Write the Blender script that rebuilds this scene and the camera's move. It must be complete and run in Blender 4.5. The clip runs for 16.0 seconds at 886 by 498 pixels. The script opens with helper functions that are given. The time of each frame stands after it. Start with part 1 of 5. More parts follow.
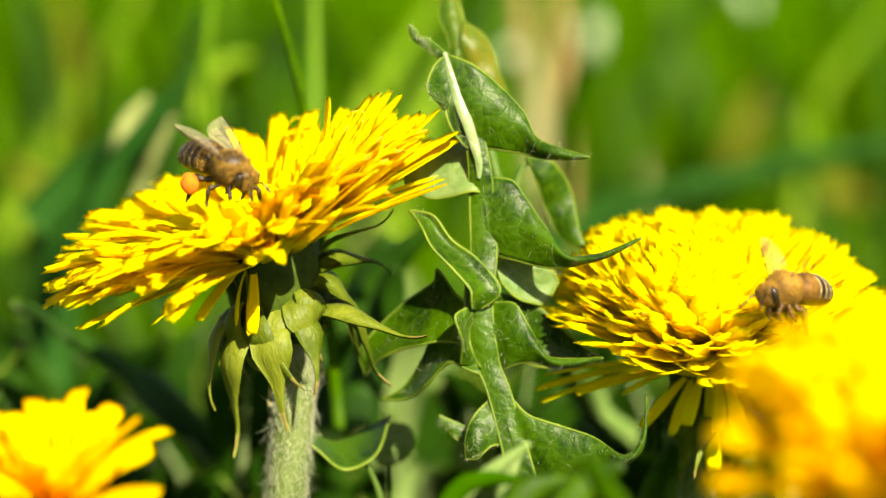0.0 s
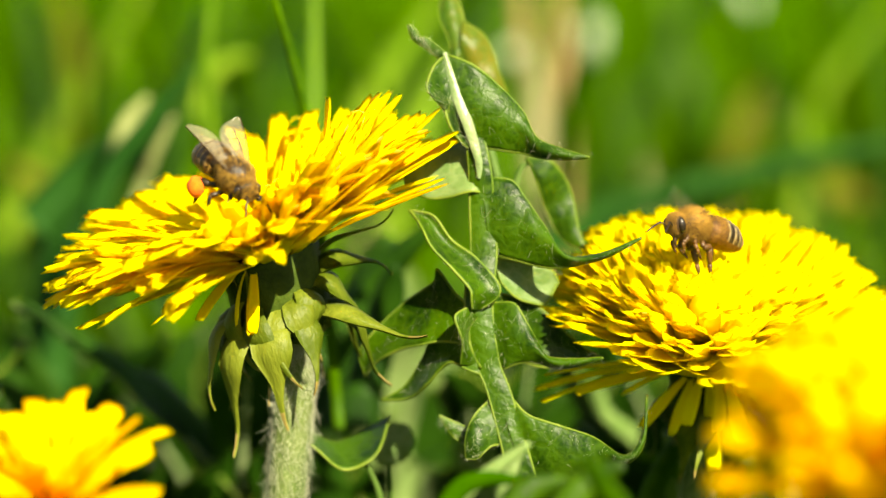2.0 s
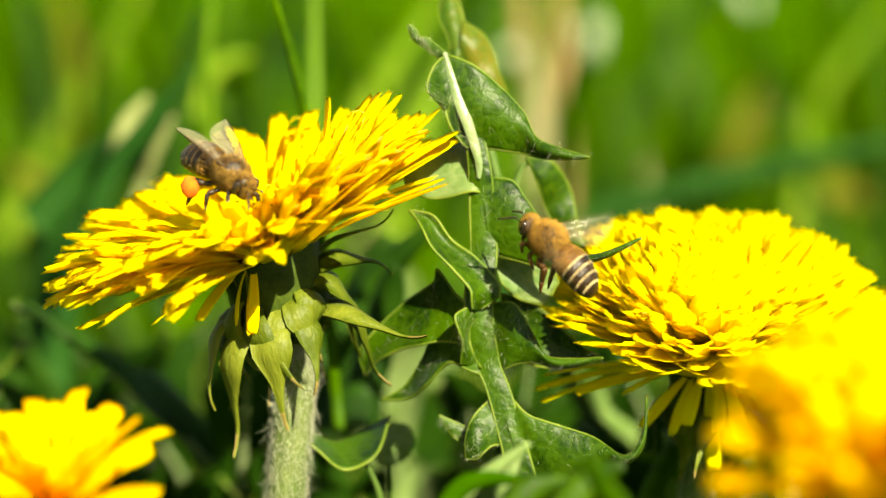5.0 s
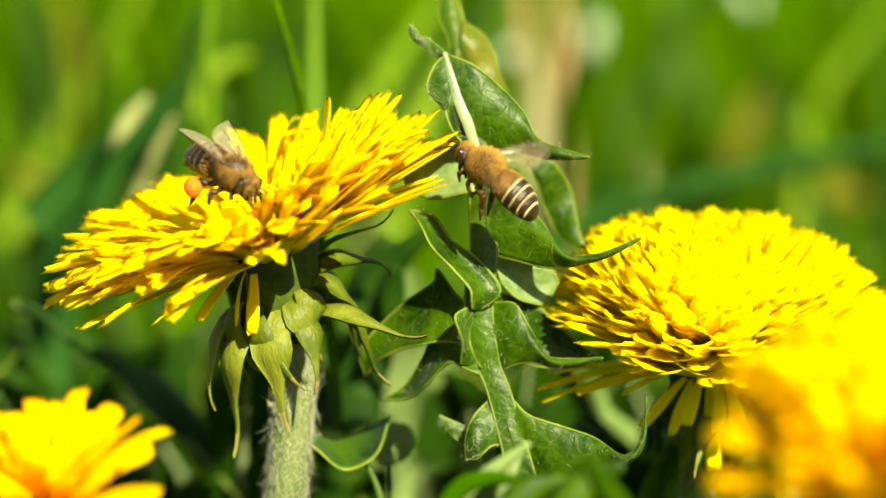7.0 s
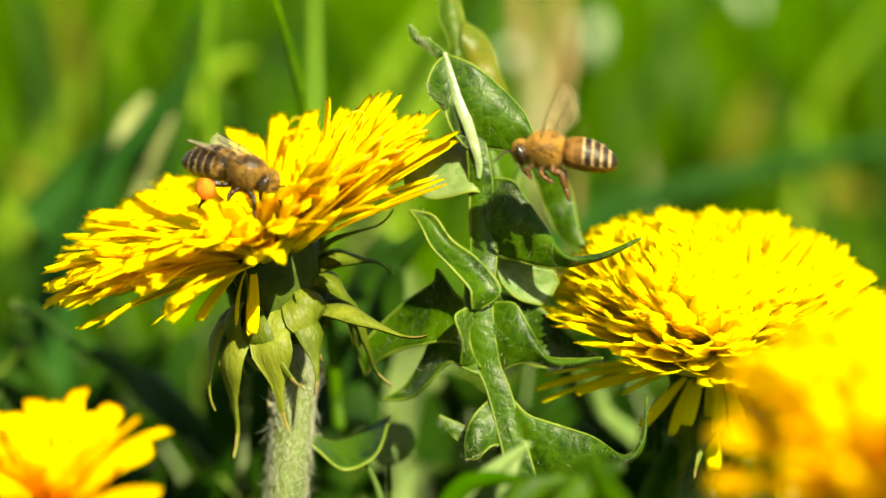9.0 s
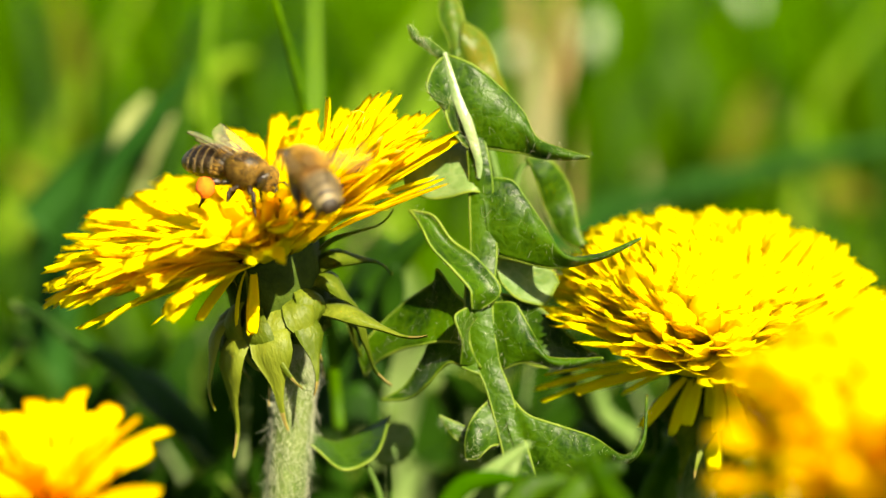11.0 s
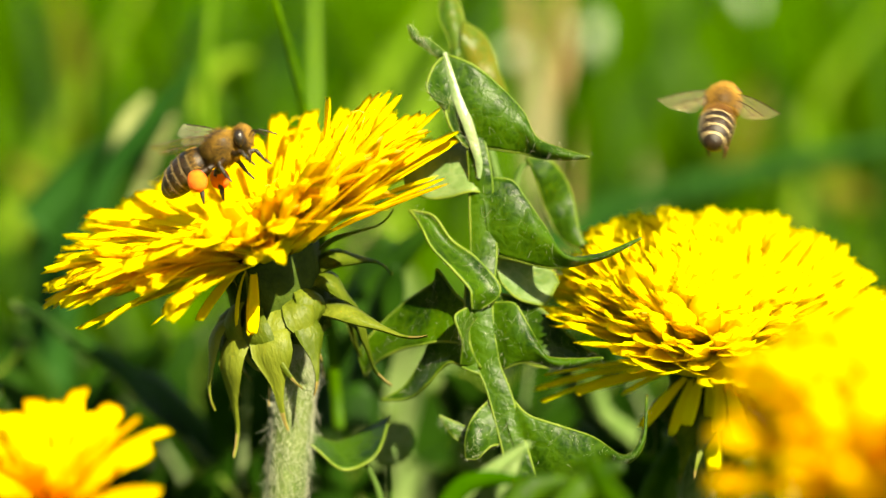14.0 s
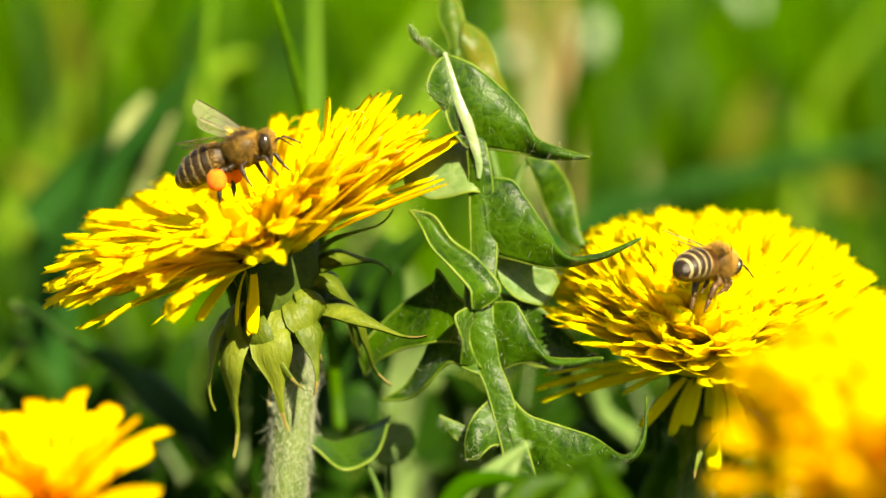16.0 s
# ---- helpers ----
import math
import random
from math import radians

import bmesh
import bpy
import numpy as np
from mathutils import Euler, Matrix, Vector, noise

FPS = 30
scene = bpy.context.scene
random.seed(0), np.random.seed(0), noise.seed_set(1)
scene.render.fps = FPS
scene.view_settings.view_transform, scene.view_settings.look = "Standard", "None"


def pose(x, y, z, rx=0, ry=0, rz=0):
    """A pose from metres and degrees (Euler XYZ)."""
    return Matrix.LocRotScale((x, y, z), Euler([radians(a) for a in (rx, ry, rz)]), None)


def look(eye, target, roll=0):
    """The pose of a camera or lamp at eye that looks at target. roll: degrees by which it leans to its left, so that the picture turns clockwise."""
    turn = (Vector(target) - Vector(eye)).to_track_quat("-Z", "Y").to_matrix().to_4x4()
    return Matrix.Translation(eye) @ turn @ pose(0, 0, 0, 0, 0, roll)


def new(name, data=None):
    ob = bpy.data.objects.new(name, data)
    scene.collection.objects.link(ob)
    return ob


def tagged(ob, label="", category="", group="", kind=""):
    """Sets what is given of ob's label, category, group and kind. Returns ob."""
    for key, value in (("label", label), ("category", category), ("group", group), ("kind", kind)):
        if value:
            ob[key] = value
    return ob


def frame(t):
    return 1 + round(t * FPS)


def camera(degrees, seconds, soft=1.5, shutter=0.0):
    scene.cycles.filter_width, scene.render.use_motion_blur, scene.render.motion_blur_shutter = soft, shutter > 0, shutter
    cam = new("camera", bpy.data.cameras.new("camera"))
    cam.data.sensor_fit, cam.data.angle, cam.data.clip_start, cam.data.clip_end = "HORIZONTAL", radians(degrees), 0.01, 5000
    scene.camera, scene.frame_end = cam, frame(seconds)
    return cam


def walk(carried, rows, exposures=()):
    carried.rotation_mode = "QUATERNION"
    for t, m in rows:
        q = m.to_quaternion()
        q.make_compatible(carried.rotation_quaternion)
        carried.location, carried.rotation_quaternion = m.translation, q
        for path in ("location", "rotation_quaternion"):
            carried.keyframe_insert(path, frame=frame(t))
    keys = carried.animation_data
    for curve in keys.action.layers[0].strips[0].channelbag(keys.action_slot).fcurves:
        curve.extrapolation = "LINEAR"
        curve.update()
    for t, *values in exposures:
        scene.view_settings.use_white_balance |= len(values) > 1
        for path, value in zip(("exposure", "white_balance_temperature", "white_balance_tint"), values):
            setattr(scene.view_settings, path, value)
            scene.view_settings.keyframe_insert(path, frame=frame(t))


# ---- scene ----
# Camera: a long lens on a tripod, four tenths of a metre from the flowers.
MM = 0.001
REACH = 0.4072
TILT = 6.0
AIM = Vector((0.0, 0.0, 0.107))
# Stage: millimetres right, away and up along the lens's axes, from the point of sharpest focus.
STAGE = Matrix.Translation(AIM) @ Euler((radians(-TILT), 0, 0)).to_matrix().to_4x4()


def at(x, y, z):
    """A stage place in millimetres as a world place in metres."""
    return STAGE @ Vector((x * MM, y * MM, z * MM))


cam = camera(14.0, 16.0, soft=1.5, shutter=0.5)
EYE = at(0, -REACH / MM, 0)
cam.data.dof.use_dof = True
cam.data.dof.focus_distance = REACH - 0.002
cam.data.dof.aperture_fstop = 12.0
walk(cam, [(0, look(EYE, AIM)), (16, look(EYE, AIM))], exposures=[(0, 1.82, 8600, 0), (16, 1.82, 8600, 0)])

# ---- light: a clear midday sky, the sun half high on the right behind the camera
SUN_DIR = Vector((4.6, -9.9, 7.8)).normalized()
world = bpy.data.worlds.new("sky")
scene.world = world
world.use_nodes = True
wn = world.node_tree.nodes
sky = wn.new("ShaderNodeTexSky")
sky.sky_type = "NISHITA"
sky.sun_disc = False
sky.sun_elevation = math.asin(SUN_DIR.z)
sky.sun_rotation = math.atan2(SUN_DIR.x, SUN_DIR.y)
wn["Background"].inputs["Strength"].default_value = 0.052
world.node_tree.links.new(sky.outputs[0], wn["Background"].inputs["Color"])
sun_data = bpy.data.lights.new("sun", "SUN")
sun_data.energy, sun_data.angle, sun_data.color = 5.2, radians(0.55), (1.0, 0.95, 0.86)
sun = new("sun", sun_data)
sun.matrix_world = look(SUN_DIR * 20, (0, 0, 0))


# ---- materials
def material(name, dark, light, rough=0.5, scale=400.0, through_light=0.0, bump=0.0, fine=None, gloss=0.5,
             island=0.0, piece=0.0, spread=(0.3, 0.7), sheen=0.0, clear=0.0, stretch=(1, 1, 1), deepen=None):
    """Two-tone grained surface; through_light is the share of light that a thin leaf lets pass."""
    m = bpy.data.materials.new(name)
    m.use_nodes = True
    n, l = m.node_tree.nodes, m.node_tree.links
    p = n["Principled BSDF"]
    out = n["Material Output"]
    co = n.new("ShaderNodeTexCoord")
    mp = n.new("ShaderNodeMapping")
    mp.inputs["Scale"].default_value = stretch
    l.new(co.outputs["Object"], mp.inputs["Vector"])
    a = n.new("ShaderNodeTexNoise")
    a.inputs["Scale"].default_value = scale
    a.inputs["Detail"].default_value = 5
    b = n.new("ShaderNodeTexNoise")
    b.inputs["Scale"].default_value = fine or scale * 6
    b.inputs["Detail"].default_value = 3
    for t in (a, b):
        l.new(mp.outputs[0], t.inputs["Vector"])
    add = n.new("ShaderNodeMath")
    add.operation = "MULTIPLY_ADD"
    add.inputs[1].default_value = 0.35
    l.new(b.outputs[0], add.inputs[0])
    l.new(a.outputs[0], add.inputs[2])
    last = add.outputs[0]
    for amount, node in ((island, "ShaderNodeNewGeometry"), (piece, "ShaderNodeObjectInfo")):
        if amount:
            g = n.new(node)
            f = n.new("ShaderNodeMath")
            f.operation = "MULTIPLY_ADD"
            f.inputs[1].default_value = amount
            l.new(g.outputs["Random Per Island" if island and node == "ShaderNodeNewGeometry" else "Random"], f.inputs[0])
            l.new(last, f.inputs[2])
            c = n.new("ShaderNodeMath")
            c.operation = "SUBTRACT"
            c.inputs[1].default_value = amount / 2
            l.new(f.outputs[0], c.inputs[0])
            last = c.outputs[0]
    ramp = n.new("ShaderNodeValToRGB")
    ramp.color_ramp.elements[0].position = spread[0] + 0.17
    ramp.color_ramp.elements[1].position = spread[1] + 0.17
    ramp.color_ramp.elements[0].color = (*dark, 1)
    ramp.color_ramp.elements[1].color = (*light, 1)
    l.new(last, ramp.inputs[0])
    l.new(ramp.outputs[0], p.inputs["Base Color"])
    p.inputs["Roughness"].default_value = rough
    p.inputs["Specular IOR Level"].default_value = gloss
    p.inputs["Sheen Weight"].default_value = sheen
    p.inputs["Coat Weight"].default_value = clear
    if bump:
        bp = n.new("ShaderNodeBump")
        bp.inputs["Strength"].default_value = bump
        bp.inputs["Distance"].default_value = 0.0004
        l.new(b.outputs[0], bp.inputs["Height"])
        l.new(bp.outputs[0], p.inputs["Normal"])
    if through_light:
        tr = n.new("ShaderNodeBsdfTranslucent")
        passed = ramp.outputs[0]
        if deepen:
            tint = n.new("ShaderNodeMix")
            tint.data_type, tint.blend_type = "RGBA", "MULTIPLY"
            tint.inputs["Factor"].default_value = 1.0
            tint.inputs["B"].default_value = (*deepen, 1)
            l.new(passed, tint.inputs["A"])
            passed = tint.outputs["Result"]
        l.new(passed, tr.inputs["Color"])
        mx = n.new("ShaderNodeMixShader")
        mx.inputs[0].default_value = through_light
        l.new(p.outputs[0], mx.inputs[1])
        l.new(tr.outputs[0], mx.inputs[2])
        l.new(mx.outputs[0], out.inputs["Surface"])
    return m


def veined(name, dark, light, vein, through_light, cell=430.0):
    """Leaf skin: mottled green with a net of paler veins and a puckered relief."""
    m = material(name, dark, light, 0.42, 130, through_light, 0.0, 1100, 0.22, spread=(0.36, 0.60))
    n, l = m.node_tree.nodes, m.node_tree.links
    p = n["Principled BSDF"]
    ramp = next(x for x in n if x.type == "VALTORGB")
    co = next(x for x in n if x.type == "TEX_COORD")
    warp = n.new("ShaderNodeTexNoise")
    warp.inputs["Scale"].default_value = 500
    l.new(co.outputs["Object"], warp.inputs["Vector"])
    shift = n.new("ShaderNodeVectorMath")
    shift.operation = "MULTIPLY_ADD"
    shift.inputs[1].default_value = (0.0018, 0.0018, 0.0018)
    l.new(warp.outputs["Color"], shift.inputs[0])
    l.new(co.outputs["Object"], shift.inputs[2])
    height = None
    for k, (scale, strength) in enumerate(((cell, 0.38), (cell * 2.7, 0.26))):
        v = n.new("ShaderNodeTexVoronoi")
        v.feature = "DISTANCE_TO_EDGE"
        v.inputs["Scale"].default_value = scale
        l.new(shift.outputs[0], v.inputs["Vector"])
        f = n.new("ShaderNodeMapRange")
        f.inputs["From Min"].default_value, f.inputs["From Max"].default_value = 0.0, 0.12
        f.inputs["To Min"].default_value, f.inputs["To Max"].default_value = strength, 0.0
        l.new(v.outputs["Distance"], f.inputs["Value"])
        mix = n.new("ShaderNodeMix")
        mix.data_type = "RGBA"
        mix.inputs["B"].default_value = (*vein, 1)
        l.new(f.outputs[0], mix.inputs["Factor"])
        l.new(ramp.outputs[0] if k == 0 else last, mix.inputs["A"])
        last = mix.outputs["Result"]
        bp = n.new("ShaderNodeBump")
        bp.inputs["Strength"].default_value = 0.34 - 0.06 * k
        bp.inputs["Distance"].default_value = 0.0005 - 0.0003 * k
        l.new(v.outputs["Distance"], bp.inputs["Height"])
        if height:
            l.new(height, bp.inputs["Normal"])
        height = bp.outputs[0]
    l.new(height, p.inputs["Normal"])
    l.new(last, p.inputs["Base Color"])
    return m


def wing_material(name, tone, cover, tint):
    m = bpy.data.materials.new(name)
    m.use_nodes = True
    n, l = m.node_tree.nodes, m.node_tree.links
    p = n["Principled BSDF"]
    p.inputs["Base Color"].default_value = (*tone, 1)
    p.inputs["Roughness"].default_value = 0.2
    p.inputs["Specular IOR Level"].default_value = 1.0
    co = n.new("ShaderNodeTexCoord")
    no = n.new("ShaderNodeTexNoise")
    no.inputs["Scale"].default_value = 900
    l.new(co.outputs["Object"], no.inputs["Vector"])
    bp = n.new("ShaderNodeBump")
    bp.inputs["Strength"].default_value = 0.5
    bp.inputs["Distance"].default_value = 0.0002
    l.new(no.outputs[0], bp.inputs["Height"])
    l.new(bp.outputs[0], p.inputs["Normal"])
    t = n.new("ShaderNodeBsdfTransparent")
    t.inputs["Color"].default_value = (*tint, 1)
    mx = n.new("ShaderNodeMixShader")
    mx.inputs[0].default_value = cover
    l.new(t.outputs[0], mx.inputs[1])
    l.new(p.outputs[0], mx.inputs[2])
    l.new(mx.outputs[0], n["Material Output"].inputs["Surface"])
    return m


PETAL = material("petal_yellow", (0.97, 0.85, 0.001), (0.98, 0.94, 0.002), 0.6, 260, 0.72, 0.25, 2500, 0.25, piece=0.35, stretch=(0.25, 1, 1), deepen=(1.0, 0.94, 0.6))

PETAL_FINE = material("floret_yellow", (0.97, 0.85, 0.001), (0.98, 0.94, 0.002), 0.6, 260, 0.72, 0.2, 2500, 0.25, island=0.35, stretch=(0.25, 1, 1), deepen=(1.0, 0.94, 0.6))
PETAL_GOLD = material("petal_golden", (0.96, 0.79, 0.001), (0.98, 0.92, 0.002), 0.6, 260, 0.58, 0.25, 2500, 0.25, piece=0.5, stretch=(0.25, 1, 1), deepen=(1.0, 0.82, 0.5))
PETAL_DEEP = material("petal_deep_yellow", (0.86, 0.56, 0.001), (0.92, 0.74, 0.002), 0.6, 260, 0.55, 0.25, 2500, 0.2, piece=0.6, stretch=(0.25, 1, 1), deepen=(1.0, 0.76, 0.5))
FLORET_GOLD = material("floret_golden", (0.96, 0.78, 0.001), (0.98, 0.91, 0.002), 0.6, 260, 0.58, 0.2, 2500, 0.25, island=0.5, stretch=(0.25, 1, 1), deepen=(1.0, 0.82, 0.5))
STREAK = material("petal_streak", (0.34, 0.22, 0.025), (0.70, 0.46, 0.015), 0.6, 500, 0.4, 0.2, 2500, 0.2, piece=0.4, stretch=(0.2, 1, 1))
STYLE = material("style_yellow", (0.85, 0.45, 0.004), (0.9, 0.66, 0.01), 0.5, 600, 0.2, piece=0.3)
BRACT = material("bract_green", (0.056, 0.084, 0.00448), (0.14, 0.168, 0.01792), 0.5, 420, 0.25, 0.4, 2600, 0.22, piece=0.5, stretch=(1, 1, 0.3))
BRACT_TIP = material("bract_tip", (0.14, 0.10, 0.02), (0.30, 0.23, 0.07), 0.6, 500, 0.15, 0.3, 2600)
# Cup green lowered so that it holds the shade of the petals above.
CUP = material("cup_shaded_green", (0.0154, 0.0282, 0.003), (0.0374, 0.0608, 0.007), 0.6, 380, 0.0, 0.3, 2600, 0.1)
STEM = material("stem_green", (0.0616, 0.1008, 0.02016), (0.1456, 0.1848, 0.0616), 0.45, 300, 0.12, 0.5, 2200, 0.35, stretch=(1, 1, 0.15))
# Stalk green darkened to paint the shade below the right-hand flower.
STEM_SHADED = material("stem_shaded", (0.035, 0.07, 0.012), (0.075, 0.12, 0.025), 0.45, 300, 0.1, 0.5, 2200, 0.3, stretch=(1, 1, 0.15))
FUZZ = material("white_down", (0.36, 0.38, 0.26), (0.58, 0.60, 0.46), 0.8, 500, 0.4)
LEAF = veined("leaf_green", (0.005, 0.026, 0.0005), (0.034, 0.088, 0.0016), (0.055, 0.115, 0.006), 0.34, 520.0)
# Leaf green darkened so the colour itself holds the shade under the flowers.
LEAF_SHADED = material("leaf_shaded", (0.005891, 0.02699, 0.001471), (0.01766, 0.05891, 0.002946), 0.55, 110, 0.25, 0.5, 1500, 0.1, island=0.3)
LEAF_PALE = veined("leaf_underside", (0.08752, 0.1616, 0.04039), (0.1616, 0.2424, 0.07405), (0.2154, 0.2827, 0.1212), 0.35)
LEAF_BLOTCHED = veined("leaf_blotched", (0.025, 0.085, 0.003), (0.12, 0.115, 0.010), (0.08, 0.14, 0.02), 0.35)
RIM = material("leaf_rim", (0.06, 0.115, 0.009), (0.15, 0.20, 0.025), 0.5, 260, 0.2, 0.2, None, 0.2)
RIB = material("midrib_pale", (0.108, 0.1728, 0.0612), (0.216, 0.2664, 0.1296), 0.35, 320, 0.15, 0.3, 2200, 0.5)
RIB_GREEN = material("midrib_green", (0.04, 0.085, 0.012), (0.09, 0.15, 0.035), 0.5, 320, 0.1, 0.3, 2200, 0.2)
GRASS = material("grass_blade", (0.010, 0.045, 0.0008), (0.062, 0.15, 0.0015), 0.5, 60, 0.38, 0.0, 700, 0.1, island=0.7)
GRASS_FAR = material("grass_sunlit", (0.010, 0.055, 0.0003), (0.066, 0.168, 0.0008), 0.7, 14, 0.38, 0.0, 160, 0.02, island=0.9)
GREEN_STALK = material("green_stalk", (0.06, 0.15, 0.005), (0.13, 0.24, 0.016), 0.45, 60, 0.3, 0.2, 700, 0.2)
# Whitish tone painted on the balls that stand for blurred highlights.
GLINT = material("glint_white", (0.22, 0.30, 0.17), (0.40, 0.47, 0.32), 0.6, 300, 0.2, 0.2, 2000)
OLIVE = material("withered_olive", (0.05, 0.055, 0.004), (0.11, 0.10, 0.012), 0.7, 60, 0.2, 0.2, 700, 0.05)
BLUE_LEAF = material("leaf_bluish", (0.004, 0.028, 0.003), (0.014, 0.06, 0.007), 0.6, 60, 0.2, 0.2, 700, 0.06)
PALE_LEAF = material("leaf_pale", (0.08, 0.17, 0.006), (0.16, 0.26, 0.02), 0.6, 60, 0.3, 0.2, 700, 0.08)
DRY_LEAF = material("leaf_dry", (0.18, 0.22, 0.07), (0.30, 0.32, 0.14), 0.6, 60, 0.3, 0.2, 700, 0.1)
STRAW = material("straw", (0.14, 0.135, 0.055), (0.25, 0.24, 0.12), 0.6, 60, 0.2, 0.2, 700, 0.1, island=0.4)
RUST = material("dry_stalk", (0.1632, 0.09248, 0.0272), (0.2502, 0.1632, 0.0544), 0.6, 60, 0.1, 0.2, 700)
SOIL = material("turf_soil", (0.0112, 0.028, 0.0028), (0.0448, 0.0784, 0.0056), 0.95, 9, 0.0, 0.6, 90, 0.05)
# Paler leaf green; the colour stands for sun on the leaf.
LIT_LEAF = material("lit_leaf", (0.10, 0.19, 0.04), (0.22, 0.30, 0.11), 0.5, 60, 0.25, 0.2, 700, 0.2)

FUR_DARK = material("fur_brown", (0.085, 0.042, 0.008), (0.42, 0.245, 0.05), 0.85, 900, 0.15, island=0.5, gloss=0.15)
FUR_GOLD = material("fur_golden", (0.20, 0.105, 0.018), (0.46, 0.26, 0.055), 0.8, 900, 0.2, island=0.5, gloss=0.15)
HIDE_DARK = material("chitin_brown", (0.0126, 0.0063, 0.0021), (0.0462, 0.02184, 0.00588), 0.45, 900, 0.0, 0.4, 5000, 0.3)
HIDE_GOLD = material("chitin_amber", (0.05, 0.019, 0.003), (0.14, 0.060, 0.008), 0.5, 900, 0.0, 0.5, 5000, 0.3)
HIDE_BLACK = material("chitin_black", (0.006, 0.0035, 0.0015), (0.026, 0.0125, 0.004), 0.4, 900, 0.0, 0.3, 5000, 0.35)
LEG_AMBER = material("leg_amber", (0.03, 0.012, 0.003), (0.11, 0.048, 0.008), 0.45, 900, 0.1, 0.3, 5000, 0.4)
BAND_GREY = material("band_hair_grey", (0.06975, 0.04417, 0.01395), (0.1674, 0.1116, 0.03952), 0.7, 1500, 0.0, 0.6, 6000)
BAND_PALE = material("band_hair_pale", (0.22, 0.155, 0.06), (0.42, 0.325, 0.17), 0.7, 1500, 0.0, 0.6, 6000)
EYE_BLACK = material("eye_dark", (0.006, 0.004, 0.003), (0.022, 0.014, 0.008), 0.25, 1500, 0.0, 0.1, 9000, 0.5, clear=0.2)
POLLEN = material("pollen_orange", (0.74, 0.10, 0.0015), (0.80, 0.19, 0.004), 0.75, 1200, 0.1, 0.8, 7000)
WING = wing_material("wing_membrane", (0.60, 0.54, 0.40), 0.075, (0.975, 0.955, 0.90))
WING_AMBER = wing_material("wing_amber", (0.60, 0.50, 0.32), 0.045, (0.985, 0.965, 0.91))


# ---- mesh helpers
def part(name, bm, mat, parent, label="", m=None):
    me = bpy.data.meshes.new(name)
    bm.to_mesh(me)
    bm.free()
    return part_of(name, me, mat, parent, label, m)


def part_of(name, me, mat, parent, label="", m=None):
    if mat and not me.materials:
        for x in (mat if isinstance(mat, (list, tuple)) else [mat]):
            me.materials.append(x)
    for p in me.polygons:
        p.use_smooth = True
    ob = new(name, me)
    ob.parent = parent
    if m is not None:
        ob.matrix_basis = m
    if label:
        ob["label"] = label
    return ob


def thing(name, label, category, m, group="", kind=""):
    ob = new(name)
    ob.empty_display_size = 0.005
    ob.matrix_basis = m
    return tagged(ob, label, category, group, kind)


def curve_through(points, s):
    """Smooth curve through the points at s from 0 to 1."""
    n = len(points) - 1
    k = min(int(s * n), n - 1)
    u = s * n - k
    p1, p2 = points[k], points[k + 1]
    p0 = points[k - 1] if k else p1 * 2 - p2
    p3 = points[k + 2] if k + 2 <= n else p2 * 2 - p1
    return 0.5 * (2 * p1 + (p2 - p0) * u + (2 * p0 - 5 * p1 + 4 * p2 - p3) * u * u + (3 * p1 - p0 - 3 * p2 + p3) * u ** 3)


def tube(bm, points, radii, sides=6, steps=0, mat=0):
    pts = [Vector(p) for p in points]
    if steps:
        n = len(pts)
        line = [curve_through(pts, i / steps) for i in range(steps + 1)]
        rad = [float(np.interp(i / steps, [k / (n - 1) for k in range(n)], radii)) for i in range(steps + 1)]
    else:
        line, rad = pts, list(radii)
    side = None
    rings = []
    for i, p in enumerate(line):
        d = (line[min(i + 1, len(line) - 1)] - line[max(i - 1, 0)]).normalized()
        if side is None:
            side = d.orthogonal().normalized()
        side = (side - d * side.dot(d)).normalized()
        up = d.cross(side)
        rings.append([bm.verts.new(p + (side * math.cos(a) + up * math.sin(a)) * rad[i])
                      for a in [2 * math.pi * k / sides for k in range(sides)]])
    for a, b in zip(rings, rings[1:]):
        for k in range(sides):
            f = bm.faces.new((a[k], a[(k + 1) % sides], b[(k + 1) % sides], b[k]))
            f.material_index = mat
    bm.faces.new(rings[0][::-1]).material_index = mat
    bm.faces.new(rings[-1]).material_index = mat
    return bm


def ball(bm, centre, size, seg=14, ring=10, wobble=0.0, seed=0):
    """An ellipsoid, uneven by wobble."""
    made = bmesh.ops.create_uvsphere(bm, u_segments=seg, v_segments=ring, radius=1.0)["verts"]
    for v in made:
        k = 1 + wobble * noise.noise(v.co * 2.2 + Vector((seed, seed * 0.7, 0)))
        v.co = Vector((v.co.x * size[0] * k, v.co.y * size[1] * k, v.co.z * size[2] * k)) + Vector(centre)
    return bm


def spikes(bm, rng, centre, size, count, length, thick, keep=lambda d: True, lean=Vector((0, 0, 0))):
    """Short hairs standing on an ellipsoid."""
    c = Vector(centre)
    n = 0
    while n < count:
        d = Vector((rng.gauss(0, 1), rng.gauss(0, 1), rng.gauss(0, 1))).normalized()
        if not keep(d):
            continue
        n += 1
        p = c + Vector((d.x * size[0], d.y * size[1], d.z * size[2])) * 0.97
        way = (Vector((d.x / size[0], d.y / size[1], d.z / size[2])).normalized() + lean
               + Vector((rng.gauss(0, 0.25), rng.gauss(0, 0.25), rng.gauss(0, 0.25)))).normalized()
        s = way.orthogonal().normalized()
        t = way.cross(s)
        tip = bm.verts.new(p + way * length * rng.uniform(0.6, 1.2))
        r = [bm.verts.new(p + (s * math.cos(a) + t * math.sin(a)) * thick) for a in (0, 2.1, 4.2)]
        for k in range(3):
            bm.faces.new((r[k], r[(k + 1) % 3], tip))
    return bm


